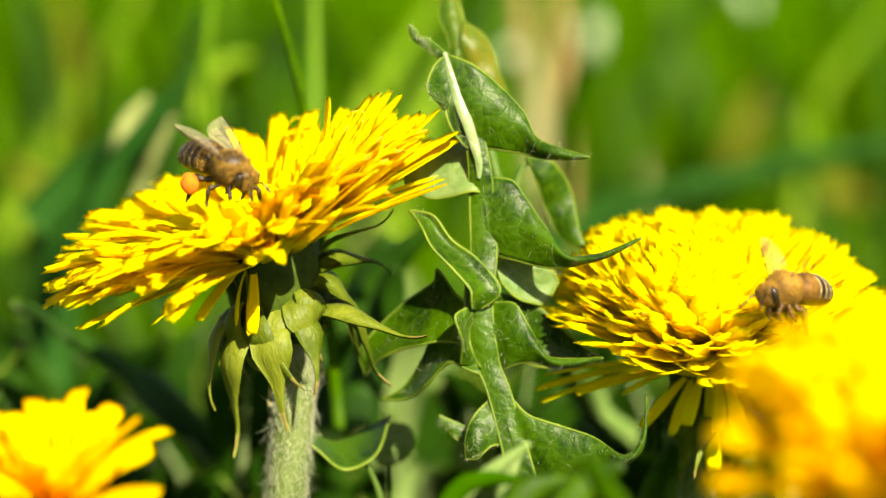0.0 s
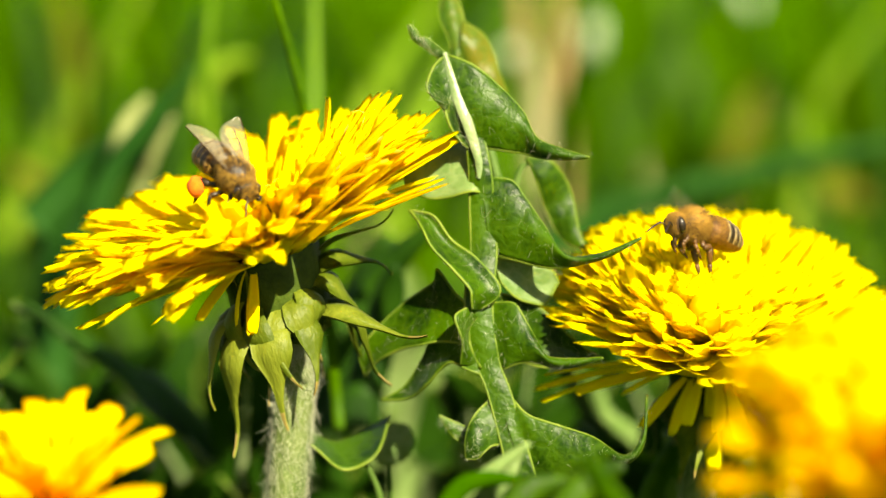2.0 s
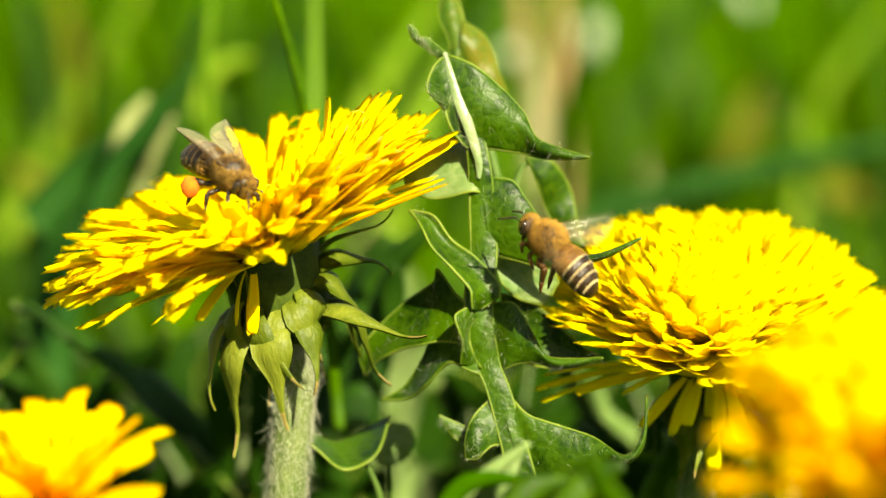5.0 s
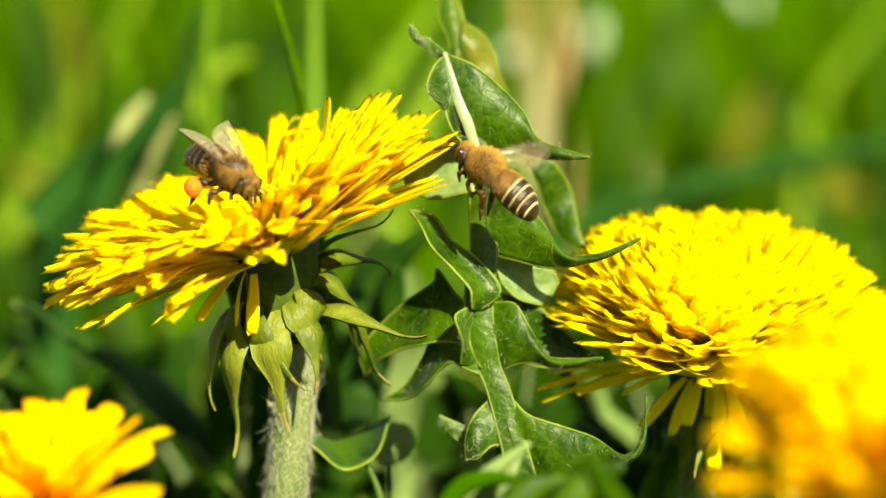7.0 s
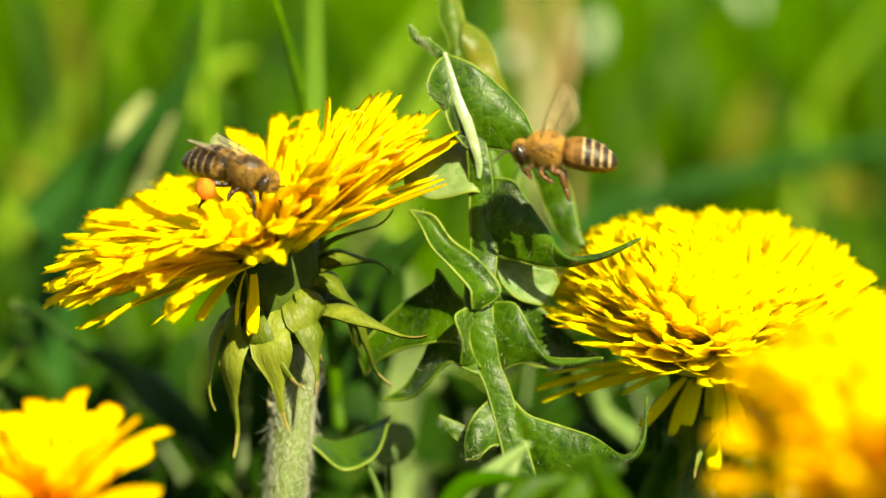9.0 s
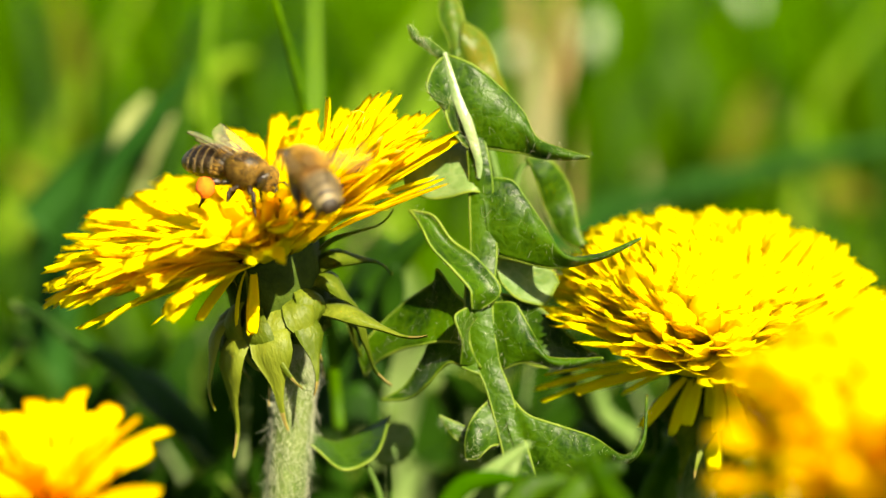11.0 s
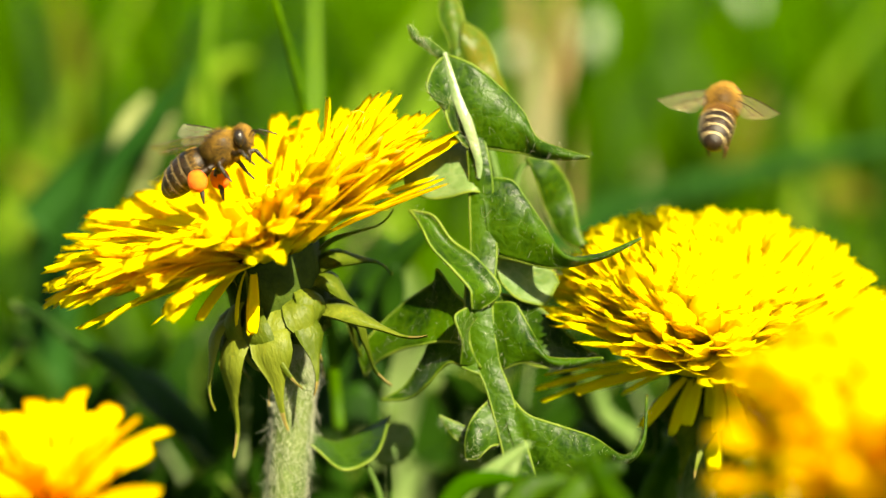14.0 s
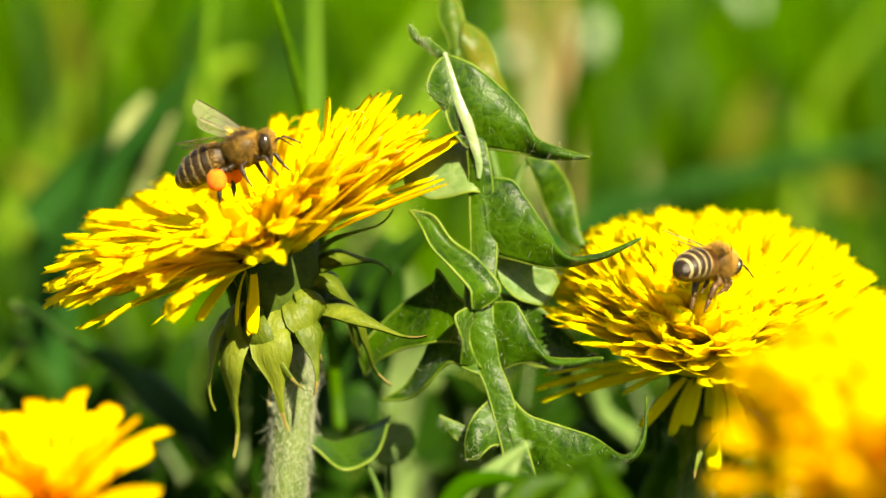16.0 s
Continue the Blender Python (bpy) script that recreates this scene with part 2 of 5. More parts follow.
# ---- ground
def build_ground():
    bm = bmesh.new()
    bmesh.ops.create_grid(bm, x_segments=120, y_segments=120, size=1.0)
    for v in bm.verts:
        r = v.co.length
        k = 0.9 + 700 * max(0, r - 0.55) ** 3.2
        v.co = Vector((v.co.x * 1.6 * k, v.co.y * 1.6 * k, 0))
        v.co.z = 0.012 * noise.noise(v.co * 7) + 0.006 * noise.noise(v.co * 25) if v.co.length < 8 else 0
    ground = part("ground", bm, SOIL, None)
    tagged(ground, "mossy green turf under the meadow flowers", "ground", kind="structure")


build_ground()


# ---- dandelion flowers
def petal_mesh(length, width, droop, cup, seed, streak, mat, twist=0.0):
    """One strap-shaped floret along +X, its upper face up, narrow at its foot, with a blunt five-toothed tip."""
    rng = random.Random(seed)
    bm = bmesh.new()
    nx, ny = 10, 4
    teeth = [rng.uniform(0.0, 0.016) + (0.02 if k % 2 else 0.0) + 0.008 * abs(k - 2) for k in range(ny + 1)]
    bend = rng.uniform(-0.08, 0.08)
    wave = rng.uniform(0, 6)
    grids = []
    for side in (1, -1):
        grid = []
        for i in range(nx + 1):
            s = i / nx
            w = width * (0.30 + 0.70 * min(1, s * 1.8) ** 0.8) * (1.0 if s < 0.84 else 1 - 0.28 * ((s - 0.84) / 0.16) ** 2)
            row = []
            for j in range(ny + 1):
                v = j / ny * 2 - 1
                sx = s * length if i < nx else length * (1.0 - teeth[j])
                ang = droop * (sx / length) + 1e-6
                x = sx * math.sin(ang) / ang
                z = -sx * (1 - math.cos(ang)) / ang
                edge = abs(v) > 0.99 or i in (0, nx)
                h = cup * w * (v * v) * (1 - 0.4 * s) + 0.03 * width * math.sin(7 * s + wave + 2 * v) + (0 if edge else side * 0.00009)
                t = twist * s
                y = v * w / 2 * math.cos(t) - h * math.sin(t) + bend * length * s * s
                row.append((x, y, z + h * math.cos(t) + v * w / 2 * math.sin(t)))
            grid.append(row)
        grids.append(grid)
    top = [[bm.verts.new(c) for c in row] for row in grids[0]]
    low = [[top[i][j] if (j in (0, ny) or i in (0, nx)) else bm.verts.new(grids[1][i][j]) for j in range(ny + 1)] for i in range(nx + 1)]
    for i in range(nx):
        for j in range(ny):
            bm.faces.new((top[i][j], top[i + 1][j], top[i + 1][j + 1], top[i][j + 1]))
            corner = {low[i][j], low[i][j + 1], low[i + 1][j + 1], low[i + 1][j]}
            f = bm.faces.get(list(corner)) if len(corner) == 4 else None
            if f is None:
                f = bm.faces.new((low[i][j], low[i][j + 1], low[i + 1][j + 1], low[i + 1][j]))
                if streak and j in (1, 2) and 5 <= i:
                    f.material_index = 1
    me = bpy.data.meshes.new("petal")
    bm.to_mesh(me)
    bm.free()
    me.materials.append(mat)
    me.materials.append(STREAK)
    return me


def style_mesh(seed):
    rng = random.Random(seed)
    bm = bmesh.new()
    h = rng.uniform(5.0, 7.5) * MM
    lean = rng.uniform(0.2, 0.5) * h
    tube(bm, [(0, 0, 0), (0.2 * lean, 0, h * 0.5), (lean * 0.6, 0, h * 0.9)], [0.12 * MM, 0.11 * MM, 0.10 * MM], 5, 5)
    for sgn in (1, -1):
        p = Vector((lean * 0.6, 0, h * 0.9))
        pts = [p]
        a = math.pi / 2
        for k in range(6):
            a -= sgn * 0.45
            p = p + Vector((math.cos(a), 0.15 * sgn, math.sin(a))) * 0.36 * MM
            pts.append(p)
        tube(bm, pts, [0.085 * MM] * 7, 4, 8)
    me = bpy.data.meshes.new("style")
    bm.to_mesh(me)
    bm.free()
    return me


def bract_mesh(seed, length, width, fall, curl):
    """A lance-shaped bract that starts along +X and bends down by fall, its tip curled by curl."""
    rng = random.Random(seed)
    bm = bmesh.new()
    n, k = 12, 4
    p = Vector((0, 0, 0))
    a = 0.15
    rows = []
    for i in range(n + 1):
        s = i / n
        a -= (fall + 0.15) / n * (2.4 if s < 0.4 else 0.06) + (curl / n * 3 if s > 0.72 else 0)
        w = width * (0.72 + 0.42 * math.sin(math.pi * min(1, s * 1.7))) * max(0.08, 1 - max(0, s - 0.35) / 0.5 if s < 0.72 else 0.26 * (1.1 - s) / 0.38)
        sway = 0.10 * width * math.sin(5 * s + seed)
        up = Vector((-math.sin(a), 0, math.cos(a)))
        for_side = []
        for side in (1, -1):
            for_side.append([p + Vector((0, (j / k * 2 - 1) * w / 2 + sway, 0)) + up * (0.55 * w * (1 - (j / k * 2 - 1) ** 2) * 0.25 + side * 0.10 * MM) for j in range(k + 1)])
        rows.append(for_side)
        p = p + Vector((math.cos(a), 0, math.sin(a))) * length / n
    vs = [[[bm.verts.new(c) for c in lay] for lay in r] for r in rows]
    for i in range(n):
        for j in range(k):
            for lay in (0, 1):
                f = bm.faces.new((vs[i][lay][j], vs[i + 1][lay][j], vs[i + 1][lay][j + 1], vs[i][lay][j + 1]))
                f.material_index = 1 if i > n - 3 else 0
        for j in (0, k):
            bm.faces.new((vs[i][0][j], vs[i + 1][0][j], vs[i + 1][1][j], vs[i][1][j]))
    me = bpy.data.meshes.new("bract")
    bm.to_mesh(me)
    bm.free()
    me.materials.append(BRACT)
    me.materials.append(BRACT_TIP)
    return me


DROOPS = (0.30, 0.55, 0.15, 0.42, 0.75)
TWISTS = (0.2, -0.5, 0.0, 0.45, -0.15)
PETALS_OUT = [petal_mesh(20 * MM, 2.5 * MM, d, 0.10 + 0.03 * k, 11 + k, k in (1, 2, 4), PETAL, TWISTS[k]) for k, d in enumerate(DROOPS)]
CURLS = (-0.25, 0.05, 0.3, -0.45, 0.5)
PETALS_MID = [petal_mesh(20 * MM, 2.3 * MM, d, 0.16 + 0.04 * k, 31 + k, k == 2, PETAL, TWISTS[k] * 1.3) for k, d in enumerate(CURLS)]
PETALS_FINE = [petal_mesh(20 * MM, 1.9 * MM, d, 0.3 + 0.03 * k, 71 + k, False, PETAL_FINE) for k, d in enumerate(CURLS)]


def recoloured(meshes, mat):
    made = []
    for me in meshes:
        copy = me.copy()
        copy.materials[0] = mat
        made.append(copy)
    return made


DEEP_OUT, DEEP_MID = recoloured(PETALS_OUT, PETAL_DEEP), recoloured(PETALS_MID, PETAL_DEEP)
GOLD_OUT, GOLD_MID = recoloured(PETALS_OUT, PETAL_GOLD), recoloured(PETALS_MID, PETAL_GOLD)
STYLES = [style_mesh(k) for k in range(4)]
# bracts: length, width, fall, curl
BRACTS = [bract_mesh(k, ln * MM, w * MM, f, c) for k, (ln, w, f, c) in
          enumerate(((12.5, 3.9, 1.45, 0.2), (14, 3.0, 1.55, -0.8), (10, 3.6, 1.5, 1.2), (13, 2.4, 0.7, -1.0), (12, 3.4, 1.2, 0.8), (8, 3.2, 1.9, 1.6)))]
BRACT_UP = bract_mesh(9, 10 * MM, 2.9 * MM, -0.1, 0.0)

# floret layers from the middle out: share of the radius, rise in degrees, length as a share of the radius
BOWL = ((0.0, 86, 0.16), (0.25, 66, 0.22), (0.5, 48, 0.48), (0.75, 33, 0.77), (1.0, 10, 0.84))
DOMED = ((0.0, 88, 0.56), (0.25, 74, 0.61), (0.5, 57, 0.71), (0.75, 40, 0.81), (1.0, 18, 0.85))
DEEP_CUP = ((0.0, 86, 0.56), (0.25, 76, 0.66), (0.5, 64, 0.76), (0.75, 52, 0.84), (1.0, 36, 0.86))
LOW = ((0.0, 84, 0.50), (0.5, 60, 0.72), (1.0, 20, 0.95))


def dandelion(label, head, lean, nod, spin, radius, count, foot, seed, bow=0.0, layers=BOWL, flat=(), lift=(0.0, 60), wide=1.0, fill=160, styles=20,
              bracts=True, hanging=(), stem=STEM, reflexed=(), golden=True, deep=False, woolly=2600):
    """One flower on its stalk. head: stage place of the receptacle; lean: degrees to the left; nod: degrees towards the lens;
    flat: shares by which the florets lie lower towards some azimuths; lift: degrees by which they stand higher towards another;
    hanging: florets that hang (azimuth, elevation, length); reflexed: bracts that hang (azimuth, height, pitch, kind, size, turn)."""
    size = radius / 23.0
    rng = random.Random(seed)
    top = at(*head)
    base = Vector((top.x + foot[0] * MM, top.y + foot[1] * MM, 0.0))
    flower = thing("dandelion", label, "flower", Matrix.Translation(base), "dandelion flowers")
    head_m = Matrix.Translation(top - base) @ (STAGE.to_3x3().to_4x4()) @ Euler((radians(nod), radians(-lean), 0)).to_matrix().to_4x4() @ pose(0, 0, 0, 0, 0, spin)
    # stalk
    bm = bmesh.new()
    neck = head_m @ Vector((0, 0, -9 * MM))
    low = head_m @ Vector((0, 0, -17 * MM)) + Vector((-1.2 * MM * size, 0, 0))
    mid = Vector((low.x * 0.75 + bow * MM, low.y * 0.75, neck.z * 0.5))
    line = [Vector((0, 0, -0.004)), mid, low, neck, head_m @ Vector((0, 0, -3 * MM))]
    rad = [2.3 * MM, 2.0 * MM, 2.1 * MM, 2.3 * MM, 2.8 * MM]
    tube(bm, line, [r * size for r in rad], 16, 30)
    part("stalk", bm, stem, flower, "pale green downy stalk")
    bm = bmesh.new()
    for k in range(woolly):
        s = 0.36 + 0.44 * rng.random() ** 0.8
        p = curve_through(line, s)
        a = rng.uniform(0, 6.28)
        r = 2.05 * MM * size
        d = Vector((math.cos(a), math.sin(a), rng.uniform(-0.5, 0.5)))
        q = p + Vector((d.x, d.y, 0)).normalized() * r
        along = Vector((-d.y, d.x, 0)) * rng.gauss(0, 0.8) + Vector((0, 0, rng.gauss(-0.3, 1.0)))
        e = q + (d * 0.14 + along).normalized() * rng.uniform(0.6, 2.6) * MM
        tube(bm, [q, (q + e) / 2 + d * rng.uniform(0.0, 0.25) * MM, e], [0.016 * MM, 0.015 * MM, 0.008 * MM], 3)
    tagged(part("down", bm, FUZZ, flower, "fine white down"), kind="stuff")
    # cup under the florets
    bm = bmesh.new()
    prof = ((-9.5, 2.4), (-8.5, 4.2), (-6, 5.2), (-3, 5.2), (0, 5.4), (1.5, 4.5), (2.0, 0.4))
    rings = []
    for z, r in prof:
        rings.append([bm.verts.new((r * size * MM * math.cos(a) * (1 + 0.03 * math.sin(9 * a)), r * size * MM * math.sin(a) * (1 + 0.03 * math.sin(9 * a)), z * size * MM))
                      for a in [2 * math.pi * k / 32 for k in range(32)]])
    for a, b in zip(rings, rings[1:]):
        for k in range(32):
            bm.faces.new((a[k], a[(k + 1) % 32], b[(k + 1) % 32], b[k]))
    bm.faces.new(rings[-1])
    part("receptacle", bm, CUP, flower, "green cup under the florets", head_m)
    outer, middle = (GOLD_OUT, GOLD_MID) if golden else (PETALS_OUT, PETALS_MID)
    if deep:
        outer, middle = DEEP_OUT, DEEP_MID
    verts, faces = [], []
    shares = [x[0] for x in layers]

    def rise_and_length(q, az):
        way = az + spin
        rise = float(np.interp(q, shares, [x[1] for x in layers]))
        for share, side in flat:
            rise *= 1 - share * max(0.0, math.cos(radians(way - side)))
        rise += lift[0] * max(0.0, math.cos(radians(way - lift[1]))) * q
        return rise, float(np.interp(q, shares, [x[2] for x in layers])) * radius

    def floret(az, f, rise, length, single, me, droop, w):
        """A petal from the receptacle at f of its radius; its chord rises by so many degrees."""
        bx, bz = 4.9 * f * size, (2.2 - 2.2 * f * f) * size
        reach = length / (1 - droop * droop / 24) / 20.0
        m = (pose(0, 0, 0, 0, 0, az) @ Matrix.Translation((bx * MM, 0, bz * MM)) @ pose(0, 0, 0, rng.gauss(0, 12), -(rise + math.degrees(droop) / 2), rng.gauss(0, 6))
             @ Matrix.Diagonal((reach, w, reach, 1)))
        if single:
            return part_of("petal", me, None, flower, "", head_m @ m)
        first = len(verts)
        verts.extend((m @ v.co)[:] for v in me.vertices)
        faces.extend(tuple(first + q for q in p.vertices) for p in me.polygons)

    # florets by the golden angle, the short inner ones in one cluster, the rest as single petals
    for k in range(count + fill):
        u = (k + 0.5) / (count + fill)
        q = math.sqrt(u)
        az = k * 137.508 + rng.gauss(0, 4)
        n = rng.randrange(5)
        rise, length = rise_and_length(q, az)
        rise += rng.gauss(0, 5)
        length *= rng.uniform(0.88, 1.06)
        single = k >= fill
        edge = q > 0.80
        me = (outer if edge else middle)[n] if single else PETALS_FINE[n]
        floret(az, min(1, 0.1 + 0.9 * q), rise, length, single, me, (DROOPS if single and edge else CURLS)[n], wide * rng.uniform(0.8, 1.15) * size)
    for az, elev, ln in hanging:
        floret(az - spin, 1.0, elev, ln, True, outer[rng.choice((0, 3))], DROOPS[3], rng.uniform(0.6, 0.85) * size)
    me = bpy.data.meshes.new("floret_cluster")
    me.from_pydata(verts, [], faces)
    tagged(part_of("floret_cluster", me, FLORET_GOLD if golden else PETAL_FINE, flower, "crowded small yellow florets", head_m), kind="stuff")
    for k in range(styles):
        q = math.sqrt(rng.uniform(0.01, 0.4))
        az = rng.uniform(0, 360)
        rise, length = rise_and_length(q, az)
        out, up = 4.9 * q * size + length * math.cos(radians(rise)), length * math.sin(radians(rise))
        m = head_m @ pose(0, 0, 0, 0, 0, az) @ Matrix.Translation((out * MM, 0, (up - 3.4) * MM)) @ pose(0, 0, 0, rng.gauss(0, 14), rng.uniform(-10, 18) + 18 * q, rng.uniform(0, 360))
        part_of("style", rng.choice(STYLES), STYLE, flower, "", m @ Matrix.Scale(rng.uniform(0.6, 0.9) * size, 4))
    if bracts:
        if not reflexed:
            reflexed = [(k * 27.7 + rng.gauss(0, 6), rng.uniform(-6.5, -3.5), 10 + rng.gauss(0, 10), rng.randrange(5), rng.uniform(0.75, 1.05), rng.gauss(0, 12)) for k in range(13)]
        for az, z, pitch, n, grow, turn in reflexed:
            m = head_m @ pose(0, 0, 0, 0, 0, az - spin) @ Matrix.Translation((4.5 * size * MM, 0, z * size * MM)) @ pose(0, 0, 0, turn, pitch, turn * 0.4)
            part_of("bract", BRACTS[n], None, flower, "", m @ Matrix.Scale(grow * size, 4))
        for k in range(16):
            az = k * 22.5 + rng.gauss(0, 4)
            m = head_m @ pose(0, 0, 0, 0, 0, az) @ Matrix.Translation((4.3 * size * MM, 0, -9.0 * size * MM)) @ pose(0, 0, 0, rng.gauss(0, 5), -82 + rng.gauss(0, 4), 0)
            part_of("bract", BRACT_UP, None, flower, "", m @ Matrix.Scale(rng.uniform(0.9, 1.05) * size, 4))
    return flower


def build_flowers():
    dandelion("open yellow dandelion with drooping green bracts and a bee on it", (-20.0, 5, -0.6), 14.5, 12, 0, 25.2, 284, (0.6, 8), 6, bow=-2.5, wide=1.0, flat=((0.5, 178), (0.38, -95), (0.25, 122)), lift=(12, -38), fill=240, styles=26,
              hanging=((-128, -26, 9), (-108, -62, 8), (-140, -14, 13), (-118, -48, 7)), woolly=6000,
              reflexed=((-108, -6.0, 8, 0, 1.02, 0), (-140, -6.5, 2, 1, 1.1, -12), (-165, -5.5, -8, 4, 0.95, 10), (165, -5.0, 0, 1, 0.9, 0), (-76, -4.5, 0, 2, 0.85, 10),
                        (-52, -4.0, -6, 5, 0.95, -20), (-40, -6.5, -4, 3, 1.0, 15), (-15, -2.5, -34, 4, 0.85, 30), (10, -2.0, -44, 3, 0.8, -20), (35, -5, 0, 1, 0.9, 0),
                        (75, -6, 5, 0, 0.9, 0), (-122, -4.5, 14, 4, 0.9, 25), (-92, -5.0, 12, 1, 0.8, -20), (-152, -4.0, 6, 2, 0.95, 20), (-64, -6.2, 8, 4, 0.8, -15), (-34, -3.5, -16, 2, 0.8, 25), (178, -6.2, 4, 0, 0.75, 0), (110, -5, 5, 4, 0.9, 0), (140, -6, 0, 2, 0.9, 10), (-22, -6.5, 2, 1, 0.95, 20)))
    dandelion("broad sunlit yellow dandelion beside the toothed leaf", (31.4, 16, -13.2), 0, 24, 20, 21.2, 284, (-1, 10), 8, layers=DOMED, flat=((-0.3, 185),), lift=(8, -95), wide=1.6, fill=620, styles=10, stem=STEM_SHADED, golden=False,
              hanging=((-96, -66, 11), (-120, -40, 8), (-128, -30, 9), (-70, -52, 8), (-108, -34, 7), (-84, -40, 7), (-150, -10, 8), (-165, -8, 17), (-160, -11, 17), (-172, -2, 16), (-150, -4, 14)), woolly=600)
    dandelion("large yellow dandelion, in full bloom, soft in outline", (43.6, -82, -24.2), 3, 22, 40, 22.5, 240, (6, 0), 14, layers=DEEP_CUP, wide=1.1, styles=8, woolly=300, deep=True)
    dandelion("small yellow dandelion standing low before the others", (-40.0, -38, -25.8), 2, 28, 10, 12.3, 52, (0, 2), 21, layers=LOW, wide=2.0, fill=16, styles=6, deep=True, woolly=300)


build_flowers()


# ---- toothed leaves
def blade(bm, lobes, seed, mat=0, rim=0.0):
    """Each lobe is a curved sheet between its upper and its lower edge: (upper edge, lower edge, swell towards the lens)."""
    for n, (upper, lower, swell) in enumerate(lobes):
        up = [Vector(p) * MM for p in upper]
        lo = [Vector(p) * MM for p in lower]
        nu, nv = 60, 16
        grid = []
        for i in range(nu + 1):
            s = i / nu
            a, b = curve_through(up, s), curve_through(lo, s)
            row = []
            for j in range(nv + 1):
                v = j / nv
                p = a.lerp(b, v)
                ripple = 0.75 * noise.noise(p * 170 + Vector((seed, n, 0))) + 0.07 * noise.noise(p * 620 + Vector((n, seed, 0)))
                p = p + Vector((0, -1, 0)) * MM * (0.55 * swell * math.sin(math.pi * v) * min(1, 4 * (1 - s)) + ripple * min(1, 3 * (1 - s) + 0.2))
                row.append(bm.verts.new(p))
            grid.append(row)
        for i in range(nu):
            for j in range(nv):
                f = bm.faces.new((grid[i][j], grid[i + 1][j], grid[i + 1][j + 1], grid[i][j + 1]))
                f.material_index = mat
        if rim:
            for edge in (0, nv):
                line = [row[edge].co + Vector((0, -0.03 * MM, 0)) for row in grid[1:]]
                tube(bm, line, [rim * MM * (1 if k < nu - 12 else 0.7) for k in range(len(line))], 5, 0, 1)
    return bm


def lobed_leaf(label, lobes, ribs, seed, mats=(LEAF, RIM), thick=0.32, rib_sheets=(), hairs=0):
    leaf = thing("dandelion_leaf", label, "leaf", STAGE.copy(), "dandelion leaves")
    bm = blade(bmesh.new(), lobes, seed, 0, 0.022)
    ob = part("blade", bm, list(mats), leaf)
    so = ob.modifiers.new("thickness", "SOLIDIFY")
    so.thickness, so.offset, so.material_offset_rim = thick * MM, 0, 1
    if hairs:
        rng = random.Random(seed)
        me = ob.data
        bm = bmesh.new()
        spots = [p for p in me.polygons if p.material_index == 0]
        for k in range(hairs):
            c = rng.choice(spots).center
            d = Vector((rng.gauss(0, 1), rng.gauss(0, 0.3), rng.gauss(0, 1))).normalized() * rng.uniform(0.5, 1.3) * MM
            p = c + Vector((0, -0.35 * MM, 0))
            tube(bm, [p, p + d * 0.5 + Vector((0, -0.3 * MM, rng.gauss(0, 0.3) * MM)), p + d + Vector((0, 0.1 * MM, 0))], [0.007 * MM, 0.006 * MM, 0.004 * MM], 3)
        tagged(part("down", bm, FUZZ, leaf, "sparse white down"), kind="stuff")
    for *sheet, skin in rib_sheets:
        bm = blade(bmesh.new(), [sheet], seed)
        ob = part("midrib", bm, [skin], leaf, "broad pale midrib")
        so = ob.modifiers.new("thickness", "SOLIDIFY")
        so.thickness, so.offset = 0.4 * MM, 0
    for points, radii, *own in ribs:
        bm = bmesh.new()
        tube(bm, [Vector(p) * MM for p in points], [r * MM for r in radii], 8, 6 * len(points))
        part("midrib", bm, own[0] if own else RIB, leaf, "pale ridged midrib")
    return leaf


